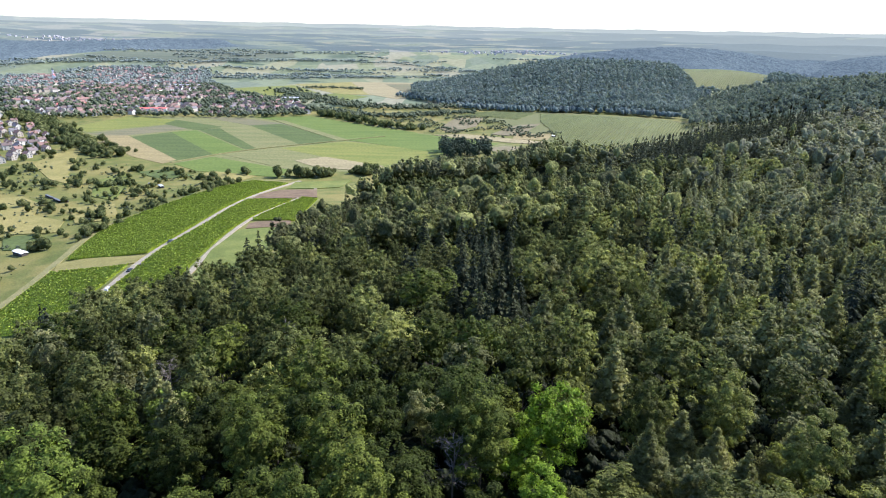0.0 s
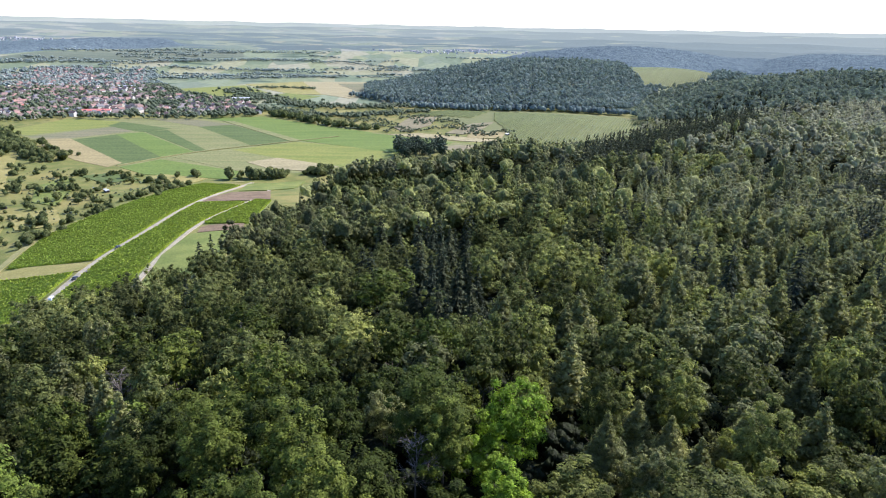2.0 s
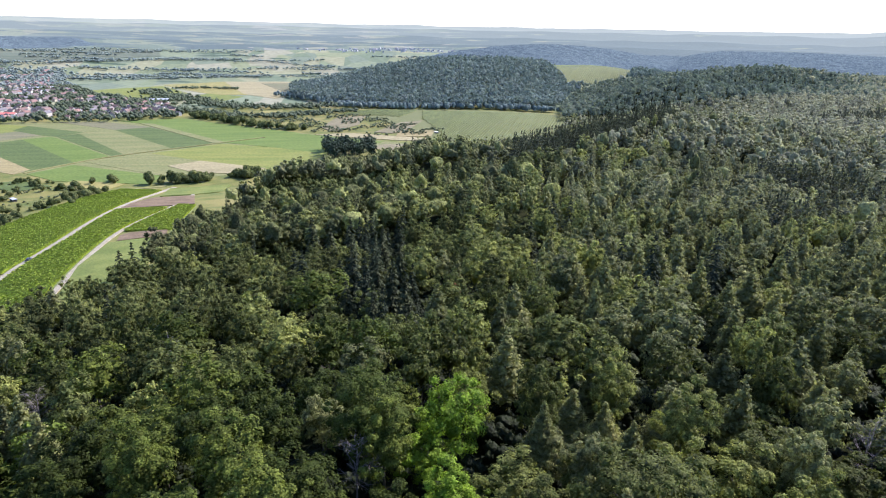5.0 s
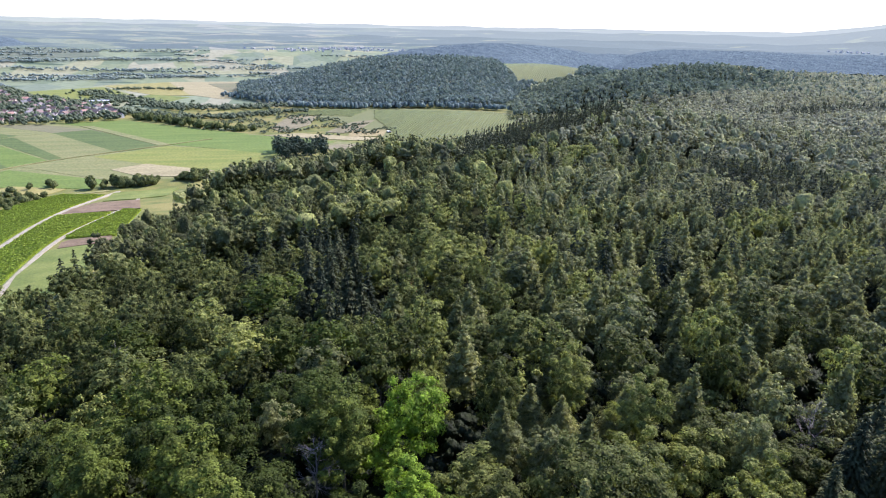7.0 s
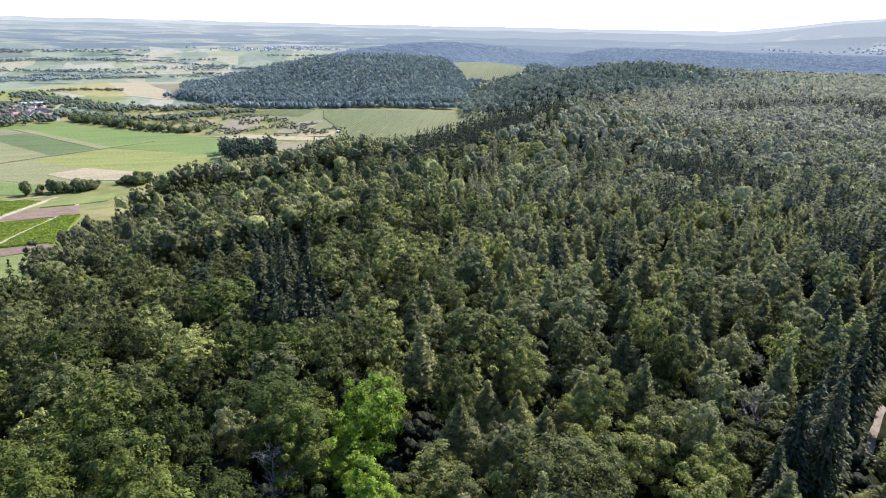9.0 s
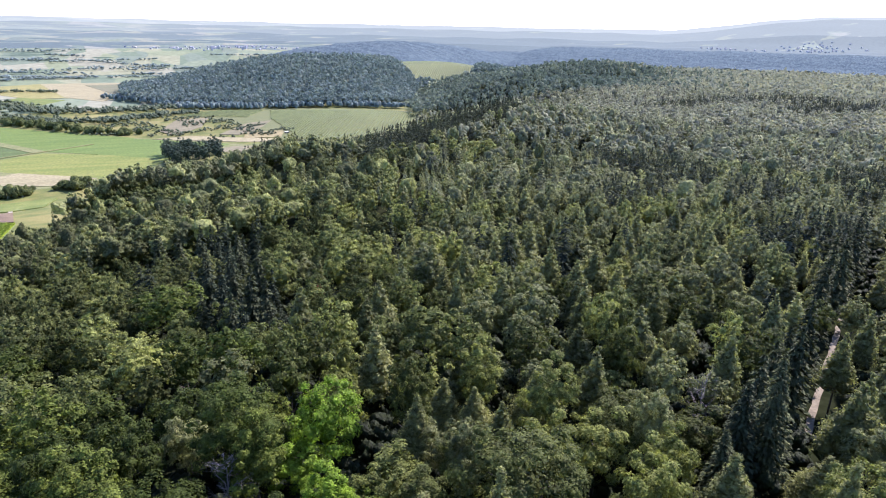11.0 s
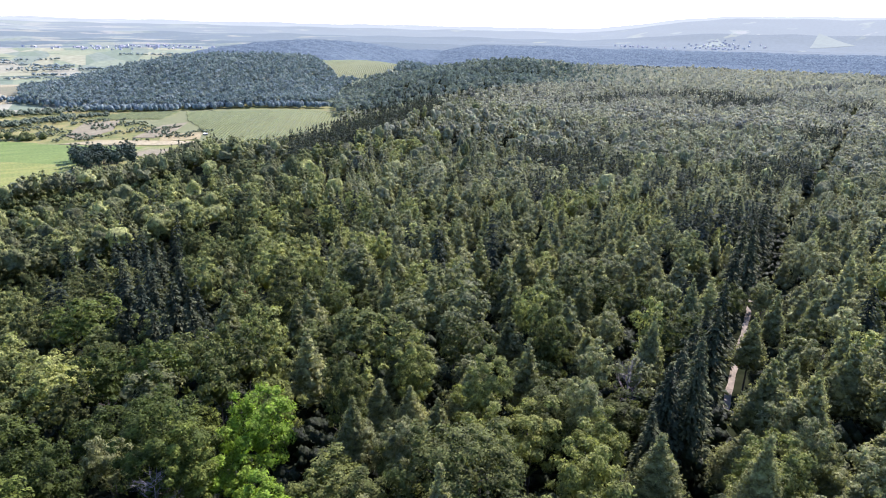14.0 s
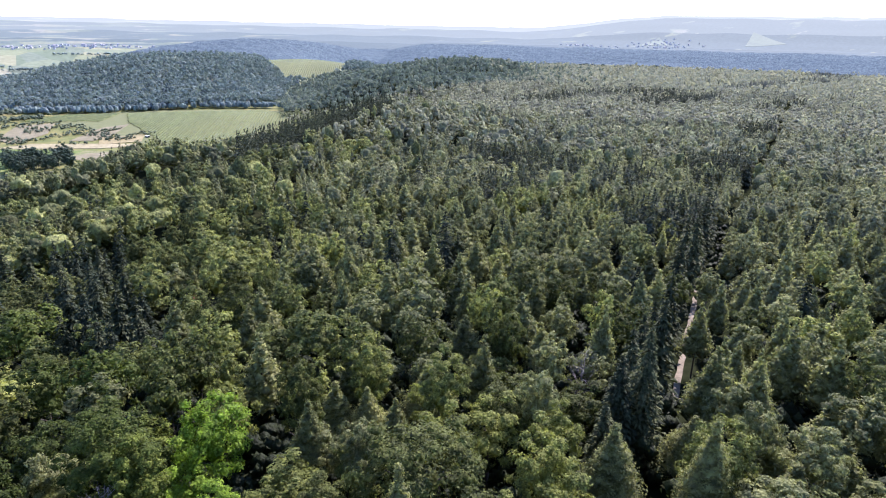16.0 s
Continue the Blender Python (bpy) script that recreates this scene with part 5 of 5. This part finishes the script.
def make_valley_trees():
    r = np.random.default_rng(12)
    for k in range(62):
        x, y = 26 + r.uniform(-31, 31), 812 + r.uniform(-36, 30)
        valley_tree(x, y, r.uniform(1.0, 1.35), "dark", "grove_tree", "dark green tree in a dense grove beside fields", "trees of the dark grove", r)
    for name, label, group, pts, n, width, s0, s1 in (
            ("belt_tree", "dark leafy tree in the belt along the fields", "trees of the field belt", [(-237, 1186), (-165, 1112), (-105, 1045), (-43, 1010)], 80, 6, 0.9, 1.7),
            ("hedge_tree", "round leafy tree at the end of the vineyard", "trees below the vineyard", [(-180, 655), (-149, 664), (-114, 674), (-72, 694)], 40, 7, 0.8, 1.6),
            ("hedge_tree", "bushy hedge tree along the vineyard lane", "hedge along the lane", [(-254, 470), (-247, 505), (-233, 568), (-206, 630)], 30, 3, 0.4, 0.85),
            ("copse_tree", "leafy tree in a copse beside the meadow", "trees of the meadow copse", [(-280, 395), (-262, 402), (-254, 415), (-254, 440)], 16, 4, 0.7, 1.2),
            ("slope_tree", "dark leafy tree between houses and fields", "trees above the houses", [(-748, 1092), (-624, 990), (-532, 880), (-471, 815), (-430, 780), (-400, 745)], 190, 11, 0.9, 1.7),
            ("garden_tree", "leafy garden tree between hillside houses", "garden trees of the slope", [(-640, 960), (-560, 870), (-520, 790), (-490, 720)], 80, 30, 0.5, 1.2)):
        for x, y in along(pts, n, width, r):
            valley_tree(x, y, r.uniform(s0, s1), "round", name, label, group, r)
    # clumps of bushes and trees standing in the meadows
    for x, y, s in MEADOW_CLUMPS:
        for k in range(int(2 + 3 * s)):
            q = s * r.uniform(0.45, 1.05)
            valley_tree(x + r.normal() * 6.5 * s, y + r.normal() * 4.0, q, "round", "meadow_tree", "dense green bushy tree in a meadow clump", "clumps of the meadow", r)
    # fruit trees scattered over the meadows
    meadow = [(-484, 690), (-430, 722), (-312, 693), (-195, 640), (-240, 570), (-262, 454), (-258, 373), (-245, 301), (-330, 300)]
    n = 0
    while n < 230:
        x, y = r.uniform(-480, -190), r.uniform(310, 720)
        if inside_by(meadow, x, y) > 4 and waves(np.array(x), np.array(y), 30) > -0.4:
            valley_tree(x, y, r.uniform(0.3, 0.8) * r.choice((1.0, 1.0, 1.35)), "round", "fruit_tree", "small round fruit tree in a dry meadow", "fruit trees of the meadow", r)
            n += 1


make_valley_trees()


def far_bushes():
    """Scrub, garden trees and far tree lines."""
    r = np.random.default_rng(13)
    domes = [tuft(r, 3.8, 6.0, 6.5, 6, 3) for k in range(5)]
    xs, ys, sc = [], [], []

    def add(p, s0, s1):
        xs.append(p[:, 0]), ys.append(p[:, 1]), sc.append(r.uniform(s0, s1, len(p)))

    scrub = [(-137, 1043), (-72, 1194), (44, 1195), (110, 1115), (184, 979), (118, 929), (10, 965)]
    p = np.stack([r.uniform(-140, 190, 2600), r.uniform(925, 1200, 2600)], 1)
    p = p[(inside_by(scrub, p[:, 0], p[:, 1]) > 0) & (waves(p[:, 0], p[:, 1], 22) > -0.05)]
    add(p, 0.3, 0.9)
    for pts, n, w, s0, s1 in (([(-254, 1263), (-176, 1187), (-90, 1153), (-30, 1196), (44, 1225)], 330, 14, 0.9, 1.7),
                              ([(-420, 1640), (-276, 1417), (-161, 1294), (-60, 1310), (10, 1330)], 520, 20, 1.0, 1.9),
                              ([(-1390, 2010), (-1295, 2120), (-1151, 2219), (-942, 2290), (-574, 2474), (-300, 2520)], 480, 9, 1.2, 2.0),
                              ([(-592, 1956), (-406, 2044), (-274, 2118), (-37, 2136), (100, 2150)], 260, 10, 0.9, 1.5),
                              ([(-396, 1723), (-285, 1733), (-222, 1710)], 60, 6, 1.0, 1.6),
                              ([(-620, 1600), (-480, 1480), (-340, 1440)], 160, 18, 0.9, 1.6),
                              ([(-760, 2250), (-500, 2250), (-200, 2330), (60, 2400)], 160, 14, 1.2, 2.0),
                              ([(-1800, 2300), (-1300, 2550), (-800, 2750), (-300, 2800)], 420, 26, 1.1, 1.8)):
        add(along(pts, n, w, r), s0, s1)
    meadow = [(-500, 690), (-430, 722), (-312, 693), (-195, 640), (-240, 570), (-262, 454), (-258, 373), (-245, 290), (-340, 290), (-420, 480)]
    p = np.stack([r.uniform(-500, -190, 3600), r.uniform(290, 720, 3600)], 1)
    p = p[(inside_by(meadow, p[:, 0], p[:, 1]) > 2) & (waves(p[:, 0] + 90, p[:, 1], 17) > 0.12)]
    add(p, 0.12, 0.5)
    p = np.stack([r.uniform(-1300, -250, 9500), r.uniform(1060, 2250, 9500)], 1)
    p = p[(inside_by(TOWN, p[:, 0], p[:, 1]) > -30) & (waves(p[:, 0], p[:, 1], 60) > -0.35)]
    add(p, 0.9, 2.3)
    x, y, s = np.concatenate(xs), np.concatenate(ys), np.concatenate(sc)
    spots = np.stack([x, y, height(x, y) - 0.5, r.uniform(0, 6.28, len(x)), s, s, r.integers(0, 5, len(x)), np.clip(0.45 + 0.3 * r.normal(size=len(x)), 0, 1)], 1)
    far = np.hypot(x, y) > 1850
    for name, label, flag, mat in (("scrub", "green scrub and garden trees between plots and houses", ~far, LEAF_TOWN), ("far_hedges", "hazy blue-green hedges between far fields", far, LEAF_HAZY_HEDGE)):
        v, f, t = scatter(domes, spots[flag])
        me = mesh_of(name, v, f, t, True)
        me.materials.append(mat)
        tagged(new(name, me), label, "bushes", kind="stuff")


TOWN = [(-812, 1170), (-647, 1075), (-556, 1125), (-437, 1140), (-358, 1140), (-253, 1190), (-307, 1354), (-509, 1500), (-712, 1869), (-817, 2180), (-1075, 2114), (-1234, 1802)]
far_bushes()


# ---- town ----
def tone_mat(name, stops, rough=0.8, tint=False):
    m, n, l, p = node_mat(name)
    r = ramp(n, stops)
    if tint:
        a = n.new("ShaderNodeAttribute")
        a.attribute_name = "tint"
        l.new(a.outputs["Fac"], r.inputs[0])
    else:
        l.new(n.new("ShaderNodeObjectInfo").outputs["Random"], r.inputs[0])
    s = noise_tex(n, l, 0.9, 5)
    g = ramp(n, [(0.3, (0.8, 0.8, 0.8)), (0.7, (1.1, 1.1, 1.1))])
    l.new(s, g.inputs[0])
    l.new(mixed(n, l, r.outputs[0], g.outputs[0], 1.0, "MULTIPLY"), p.inputs["Base Color"])
    p.inputs["Roughness"].default_value = rough
    return m


ROOF_TONES = [(0.0, (0.12, 0.090, 0.080)), (0.25, (0.170, 0.100, 0.082)), (0.55, (0.250, 0.132, 0.104)), (0.8, (0.175, 0.122, 0.106)), (1.0, (0.14, 0.13, 0.135))]
WALL_TONES = [(0.0, (0.70, 0.67, 0.62)), (0.4, (0.54, 0.49, 0.42)), (1.0, (0.40, 0.33, 0.25))]
ROOF, WALL = tone_mat("roof_tiles", ROOF_TONES), tone_mat("house_plaster", WALL_TONES, 0.9)
ROOF_FAR, WALL_FAR = tone_mat("far_roof_tiles", ROOF_TONES, 0.8, True), tone_mat("far_plaster", WALL_TONES, 0.9, True)
RED_ROOF = plain_mat("red_hall_roof", (0.50, 0.13, 0.10), 0.6, 0.12)
GREY_ROOF = plain_mat("pale_hall_roof", (0.40, 0.41, 0.43), 0.5, 0.1)
PLASTER = plain_mat("white_plaster", (0.78, 0.77, 0.74), 0.9, 0.06)
GLASS = plain_mat("window_glass", (0.05, 0.06, 0.07), 0.08, 0.1)


def house_shape(w, l, h, pitch=38, over=0.4):
    """Walls with gables, and a roof of two thick slopes, as two (verts, faces of four)."""
    a, b = w / 2, l / 2
    top = h + a * math.tan(radians(pitch))
    mid = (h + top) / 2
    wv, wf = [], []
    for y in (-b, b):
        wv += [(-a, y, -1.5), (a, y, -1.5), (a, y, h), (-a, y, h), (0, y, top), (a / 2, y, mid), (-a / 2, y, mid), (0, y, h)]
    for k, turn in ((0, 1), (8, -1)):
        for q in ((0, 1, 2, 3), (7, 2, 5, 4), (3, 7, 4, 6)):
            wf.append(tuple(k + i for i in q[::turn]))
    wf += [(1, 9, 10, 2), (8, 0, 3, 11)]
    e, t = over, 0.28
    drop = e * math.tan(radians(pitch))
    rv, rf = [], []
    for s in (-1, 1):
        k = len(rv)
        rv += [(s * (a + e), -b - e, h - drop), (s * (a + e), b + e, h - drop), (0, b + e, top), (0, -b - e, top)]
        rv += [(x, y, z + t) for x, y, z in rv[k:k + 4]]
        rf += [(k, k + 1, k + 2, k + 3), (k + 4, k + 7, k + 6, k + 5), (k, k + 4, k + 5, k + 1), (k, k + 3, k + 7, k + 4), (k + 1, k + 5, k + 6, k + 2)]
    return (np.array(wv, float), np.array(wf)), (np.array(rv, float), np.array(rf))


def box(x0, y0, z0, x1, y1, z1):
    v = np.array([(x, y, z) for z in (z0, z1) for x, y in ((x0, y0), (x1, y0), (x1, y1), (x0, y1))], float)
    return v, np.array([(3, 2, 1, 0), (4, 5, 6, 7), (0, 1, 5, 4), (1, 2, 6, 5), (2, 3, 7, 6), (3, 0, 4, 7)])


HOUSE_SIZES = ((7.2, 9.6, 5.4), (7.8, 10.6, 5.8), (6.6, 9.0, 4.8), (8.0, 12.5, 6.2))


def make_town():
    r = np.random.default_rng(21)
    shapes = [house_shape(*s) for s in HOUSE_SIZES]
    walls = [mesh_of("wall", *s[0]) for s in shapes]
    roofs = [mesh_of("roof", *s[1]) for s in shapes]
    chimney = mesh_of("chimney", *box(-0.4, -0.4, 0, 0.4, 0.4, 2.2))
    pane = mesh_of("window", *box(-0.6, -0.06, -0.7, 0.6, 0.06, 0.7))
    for me in walls:
        me.materials.append(WALL)
    for me in roofs:
        me.materials.append(ROOF)
    chimney.materials.append(BARE)
    pane.materials.append(GLASS)

    def house(x, y, a, k, near, group):
        w, l, h = HOUSE_SIZES[k]
        ob = thing("house", "plastered house with a pitched tiled roof" if not near else "plastered hillside house with tiled gable roof and windows",
                   "house", pose(x, y, float(height(x, y)), 0, 0, a), group)
        part("wall", walls[k], None, ob)
        roof = part("roof", roofs[k], None, ob)
        if near:
            part("chimney", chimney, None, roof, at=pose(w * 0.18, l * 0.2, h + w * 0.22))
            for s in (-1, 1):
                for q in (-0.25, 0.25):
                    for z in (1.4, 3.9):
                        part("window", pane, None, ob, at=pose(s * (w / 2 + 0.02), l * q, z, 0, 0, 90))
                        part("window", pane, None, ob, at=pose(w * q, s * (l / 2 + 0.02), z))

    # houses on the near slope
    cluster = [(-759, 1085), (-684, 1020), (-601, 935), (-508, 836), (-497, 800), (-478, 721), (-500, 680), (-800, 860)]
    spots, tries = [], 0
    while len(spots) < 72 and tries < 60000:
        tries += 1
        x, y = r.uniform(-760, -480), r.uniform(670, 1080)
        if inside_by(cluster, x, y) > 3 and x > -0.73 * y - 12 and all(math.hypot(x - p, y - q) > 13.0 for p, q in spots):
            spots.append((x, y))
            house(x, y, r.choice((-32, 58)) + r.normal() * 8, int(r.integers(3)), True, "houses on the near slope")
    # the town front and its rows behind
    far_v, far_roof, n, tries = [], [], 0, 0
    taken = []
    while tries < 26000 and len(taken) < 1060:
        tries += 1
        x, y = r.uniform(-1240, -250), r.uniform(1070, 2190)
        if inside_by(TOWN, x, y) < 4 or any(abs(x - p) < 14 and math.hypot(x - p, y - q) < 14 for p, q in taken):
            continue
        if waves(np.array(x + 300), np.array(y), 70) < -0.35:
            continue
        taken.append((x, y))
    taken.sort(key=lambda p: p[1] + 0.3 * p[0])
    for i, (x, y) in enumerate(taken):
        a, k = r.choice((-35, 55)) + r.normal() * 12, int(r.integers(4))
        if i < 250:
            house(x, y, a, k, False, "houses of the town")
            continue
        c, s = math.cos(radians(a)), math.sin(radians(a))
        z = float(height(x, y))
        for (v, f), store in ((shapes[k][0], far_v), (shapes[k][1], far_roof)):
            w = np.stack([v[:, 0] * c - v[:, 1] * s + x, v[:, 0] * s + v[:, 1] * c + y, v[:, 2] + z], 1)
            store.append((w, f, r.uniform()))
    for name, label, store, mat in (("far_house_walls", "plaster walls of the many far town houses", far_v, WALL_FAR), ("far_house_roofs", "red and brown roofs of the far town houses", far_roof, ROOF_FAR)):
        v, f = joined([(a, b) for a, b, c in store])
        me = mesh_of(name, v, f, np.concatenate([np.full(len(b), c) for a, b, c in store]))
        me.materials.append(mat)
        tagged(new(name, me), label, "houses", kind="stuff")
    # long halls
    for x, y, a, w, l, mat, label in ((-545, 1175, -78, 16, 62, RED_ROOF, "long hall with a bright red roof"), (-863, 1690, -80, 22, 46, GREY_ROOF, "white flat warehouse at the town edge"),
                                      (-674, 1668, -70, 20, 75, GREY_ROOF, "long grey-roofed works hall"), (-714, 1222, -66, 14, 50, RED_ROOF, "long red-roofed hall among houses"),
                                      (-341, 1415, 100, 14, 36, GREY_ROOF, "white flat hall among dark trees"), (-590, 1190, -75, 12, 40, GREY_ROOF, "pale low hall beside a red one")):
        wall, roof = house_shape(w, l, 6.0, 14)
        ob = thing("hall", label, "hall", pose(x, y, float(height(x, y)), 0, 0, a), "halls of the town")
        part("wall", wall, PLASTER, ob)
        part("roof", roof, mat, ob)


make_town()


# ---- far tree lines and villages ----
def far_lines():
    r = np.random.default_rng(31)
    small = [tuft(r, 5.0, 6.5, 9.0, 4, 3) for k in range(4)]
    xs = []
    for k in range(30):
        d, a = 2050 * math.exp(r.uniform(0, 0.36)), r.uniform(-42, 12)
        x, y = d * math.sin(radians(a)), d * math.cos(radians(a))
        turn, n = r.normal() * 0.35 + radians(a) * -0.6, int(r.uniform(25, 80))
        q = r.uniform(-0.5, 0.5, n) * n * 4.5
        xs.append(np.stack([x + q * math.cos(turn) + r.normal(size=n) * 3, y + q * math.sin(turn) + r.normal(size=n) * 3], 1))
    p = np.concatenate(xs)
    p = p[(inside_by(TOWN, p[:, 0], p[:, 1]) < -20) & (np.hypot(p[:, 0], p[:, 1]) < 2930)]
    n = len(p)
    s = r.uniform(0.8, 1.5, n)
    spots = np.stack([p[:, 0], p[:, 1], height(p[:, 0], p[:, 1]) - 1, r.uniform(0, 6.28, n), s, s, r.integers(0, 4, n), r.uniform(0, 1, n)], 1)
    v, f, t = scatter(small, spots)
    me = mesh_of("far_tree_line", v, f, t, True)
    me.materials.append(LEAF_HAZY_HEDGE)
    tagged(new("far_tree_lines", me), "hazy hedges and tree lines between far fields", "trees", kind="stuff")


far_lines()


# ---- small things in the valley ----
# half of this surface is a haze-toned glow
HAZY_VINE = patchwork_mat("hazy_vineyard", 60, ((0.11, 0.135, 0.095), (0.13, 0.155, 0.105)), (0.10, 0.12, 0.09), 0.5, (0.246, 0.286, 0.280), 0.003, 0.7)
CAR_PAINT = {"white": plain_mat("white_car_paint", (0.72, 0.72, 0.72), 0.3, 0.05), "dark": plain_mat("dark_car_paint", (0.035, 0.04, 0.05), 0.3, 0.1), "brown": plain_mat("brown_car_paint", (0.10, 0.06, 0.05), 0.35, 0.1)}
RUBBER = plain_mat("tyre_rubber", (0.02, 0.02, 0.02), 0.9, 0.2)
STACKED = plain_mat("stacked_wood", (0.06, 0.05, 0.045), 0.95, 0.4, scale=2.0)
TARP = plain_mat("grey_tarpaulin", (0.10, 0.11, 0.12), 0.6, 0.2)


def block(x0, y0, z0, x1, y1, z1, bevel=0.08):
    bm = bmesh.new()
    bmesh.ops.create_cube(bm, size=1, matrix=Matrix.LocRotScale(((x0 + x1) / 2, (y0 + y1) / 2, (z0 + z1) / 2), None, (x1 - x0, y1 - y0, z1 - z0)))
    bmesh.ops.bevel(bm, geom=list(bm.edges), offset=bevel, segments=2, affect="EDGES")
    return bm


def disc(x, y, z, radius, width):
    bm = bmesh.new()
    bmesh.ops.create_cone(bm, cap_ends=True, segments=16, radius1=radius, radius2=radius, depth=width, matrix=pose(x, y, z, 0, 90, 0))
    bmesh.ops.bevel(bm, geom=[e for e in bm.edges if len(e.link_faces) == 2 and e.calc_face_angle(0) > 1], offset=0.04, segments=1, affect="EDGES")
    return bm


def car(x, y, turn, paint, label, van=False):
    """A small parked car or van: body, cabin with windows, four wheels."""
    z = float(height(x, y)) + 0.55
    ob = thing("car", label, "car", pose(x, y, z, 0, 0, turn), "vehicles on the farm track")
    top = 2.2 if van else 1.5
    part("body", block(-0.9, -2.2, 0.3, 0.9, 2.2, 0.95), CAR_PAINT[paint], ob)
    cabin = block(-0.8, -1.9 if van else -1.5, 0.93, 0.8, 1.3 if van else 1.0, top, 0.14)
    for v in cabin.verts:
        if v.co.z > top - 0.3:
            v.co.x *= 0.86
            v.co.y = v.co.y * 0.88 - 0.1
    part("cabin", cabin, CAR_PAINT[paint], ob)
    part("windscreen", block(-0.66, 0.78, 1.05, 0.66, 0.98, top - 0.15, 0.03), GLASS, ob)
    for s in (-1, 1):
        part("side_window", block(s * 0.74 - 0.05, -1.1, 1.05, s * 0.74 + 0.05, 0.6, top - 0.2, 0.02), GLASS, ob)
        for q in (-1.35, 1.4):
            wheel = part("wheel", disc(s * 0.82, q, 0.33, 0.33, 0.24), RUBBER, ob)


car(-158, 274, 4, "white", "white van parked on the pale farm track", True)
car(-165, 309, 4, "dark", "dark car parked on the vineyard track")
car(-162, 316, 4, "brown", "brown estate car parked on the vineyard track")
car(-169, 369, 0, "dark", "dark car standing on the vineyard track")


def shed(x, y, turn, w, l, h, roof_mat, label):
    ob = thing("shed", label, "shed", pose(x, y, float(height(x, y)), 0, 0, turn), "garden sheds")
    wall, roof = house_shape(w, l, h, 10, 0.3)
    part("wall", wall, STACKED, ob)
    part("roof", roof, roof_mat, ob)
    part("door", block(w / 2 - 0.02, -0.45, 0, w / 2 + 0.05, 0.45, 1.9, 0.02), BARE, ob)


shed(-278, 389, 60, 4, 11, 2.4, PLASTER, "low shed with a white roof among trees")
shed(164, 958, 20, 4, 6, 2.4, PLASTER, "small white-roofed hut below the far vineyard")
shed(-274, 594, 40, 3, 8, 2.0, GREY_ROOF, "low grey shed in an orchard")


def wood_stack(x, y, turn, l):
    """A long covered stack of logs."""
    ob = thing("wood_stack", "long dark covered wood stack in the meadow", "wood stack", pose(x, y, float(height(x, y)), 0, 0, turn), "wood stacks of the meadow")
    r = np.random.default_rng(int(l * 10))
    log = mesh_of("log", *box(-0.9, -0.28, -0.28, 0.9, 0.28, 0.28))
    log.materials.append(STACKED)
    for k in range(int(l / 0.62)):
        for j in range(3):
            part("log", log, None, ob, at=pose(r.normal() * 0.06, -l / 2 + 0.62 * k + 0.31 * (j % 2), 0.3 + 0.55 * j, 0, r.uniform(-8, 8), 0))
    part("cover", block(-1.1, -l / 2, 1.72, 1.1, l / 2, 1.86, 0.05), TARP, ob)


wood_stack(-358, 553, 52, 14)
wood_stack(-344, 541, 50, 16)
wood_stack(-336, 540, 48, 12)
wood_stack(-290, 606, 40, 8)


def church(x, y):
    ob = thing("church", "village church with a slim tower and red roof", "church", pose(x, y, float(height(x, y)), 0, 0, 30))
    wall, roof = house_shape(11, 26, 9, 48)
    part("nave", wall, PLASTER, ob)
    part("roof", roof, RED_ROOF, ob)
    part("tower", block(-2.6, 13.4, -1, 2.6, 18.6, 24, 0.1), PLASTER, ob)
    bm = bmesh.new()
    bmesh.ops.create_cone(bm, cap_ends=True, segments=4, radius1=4.0, radius2=0.1, depth=8, matrix=pose(0, 16, 28.4, 0, 0, 45))
    part("spire", bm, TARP, ob)


church(-1090, 1800)


def far_villages():
    """Specks of villages far off."""
    r = np.random.default_rng(41)
    wall, roof = house_shape(6, 8.5, 4)
    walls, roofs = [], []
    for cx, cy, rx, ry, n in FAR_VILLAGES:
        for k in range(n):
            x, y, a = cx + r.normal() * rx, cy + r.normal() * ry, r.uniform(0, 3.14)
            c, s, z = math.cos(a), math.sin(a), float(height(x, y))
            for (v, f), store in ((wall, walls), (roof, roofs)):
                store.append((np.stack([v[:, 0] * c - v[:, 1] * s + x, v[:, 0] * s + v[:, 1] * c + y, v[:, 2] + z], 1), f, r.uniform()))
    for name, label, store, mat in (("far_village_walls", "pale walls of far hazy villages", walls, VILLAGE_WALL), ("far_village_roofs", "pale roofs of far hazy villages", roofs, VILLAGE_ROOF)):
        v, f = joined([(a, b) for a, b, c in store])
        me = mesh_of(name, v, f, np.concatenate([np.full(len(b), c) for a, b, c in store]))
        me.materials.append(mat)
        tagged(new(name, me), label, "houses", kind="stuff")


# village tones with haze put in: roofs greyed and lightened, walls dulled
VILLAGE_ROOF = plain_mat("hazed_village_roof", (0.30, 0.28, 0.28), 0.95, 0.2)
VILLAGE_WALL = plain_mat("hazed_village_wall", (0.40, 0.40, 0.40), 0.95, 0.15)
FAR_VILLAGES = [(2800, 2130, 110, 80, 60), (2037, 2090, 60, 40, 18), (-1700, 2940, 120, 45, 60), (250, 2960, 190, 40, 90), (2480, 2330, 60, 50, 20)]
for pts in ([(3050, 1820), (3416, 2003), (3238, 1715)], [(2700, 2180), (3000, 2290), (2833, 2105)]):
    field("far_vineyard", "pale far vineyard slope on the hazy mountain", HAZY_VINE, pts, 1.5)
far_villages()
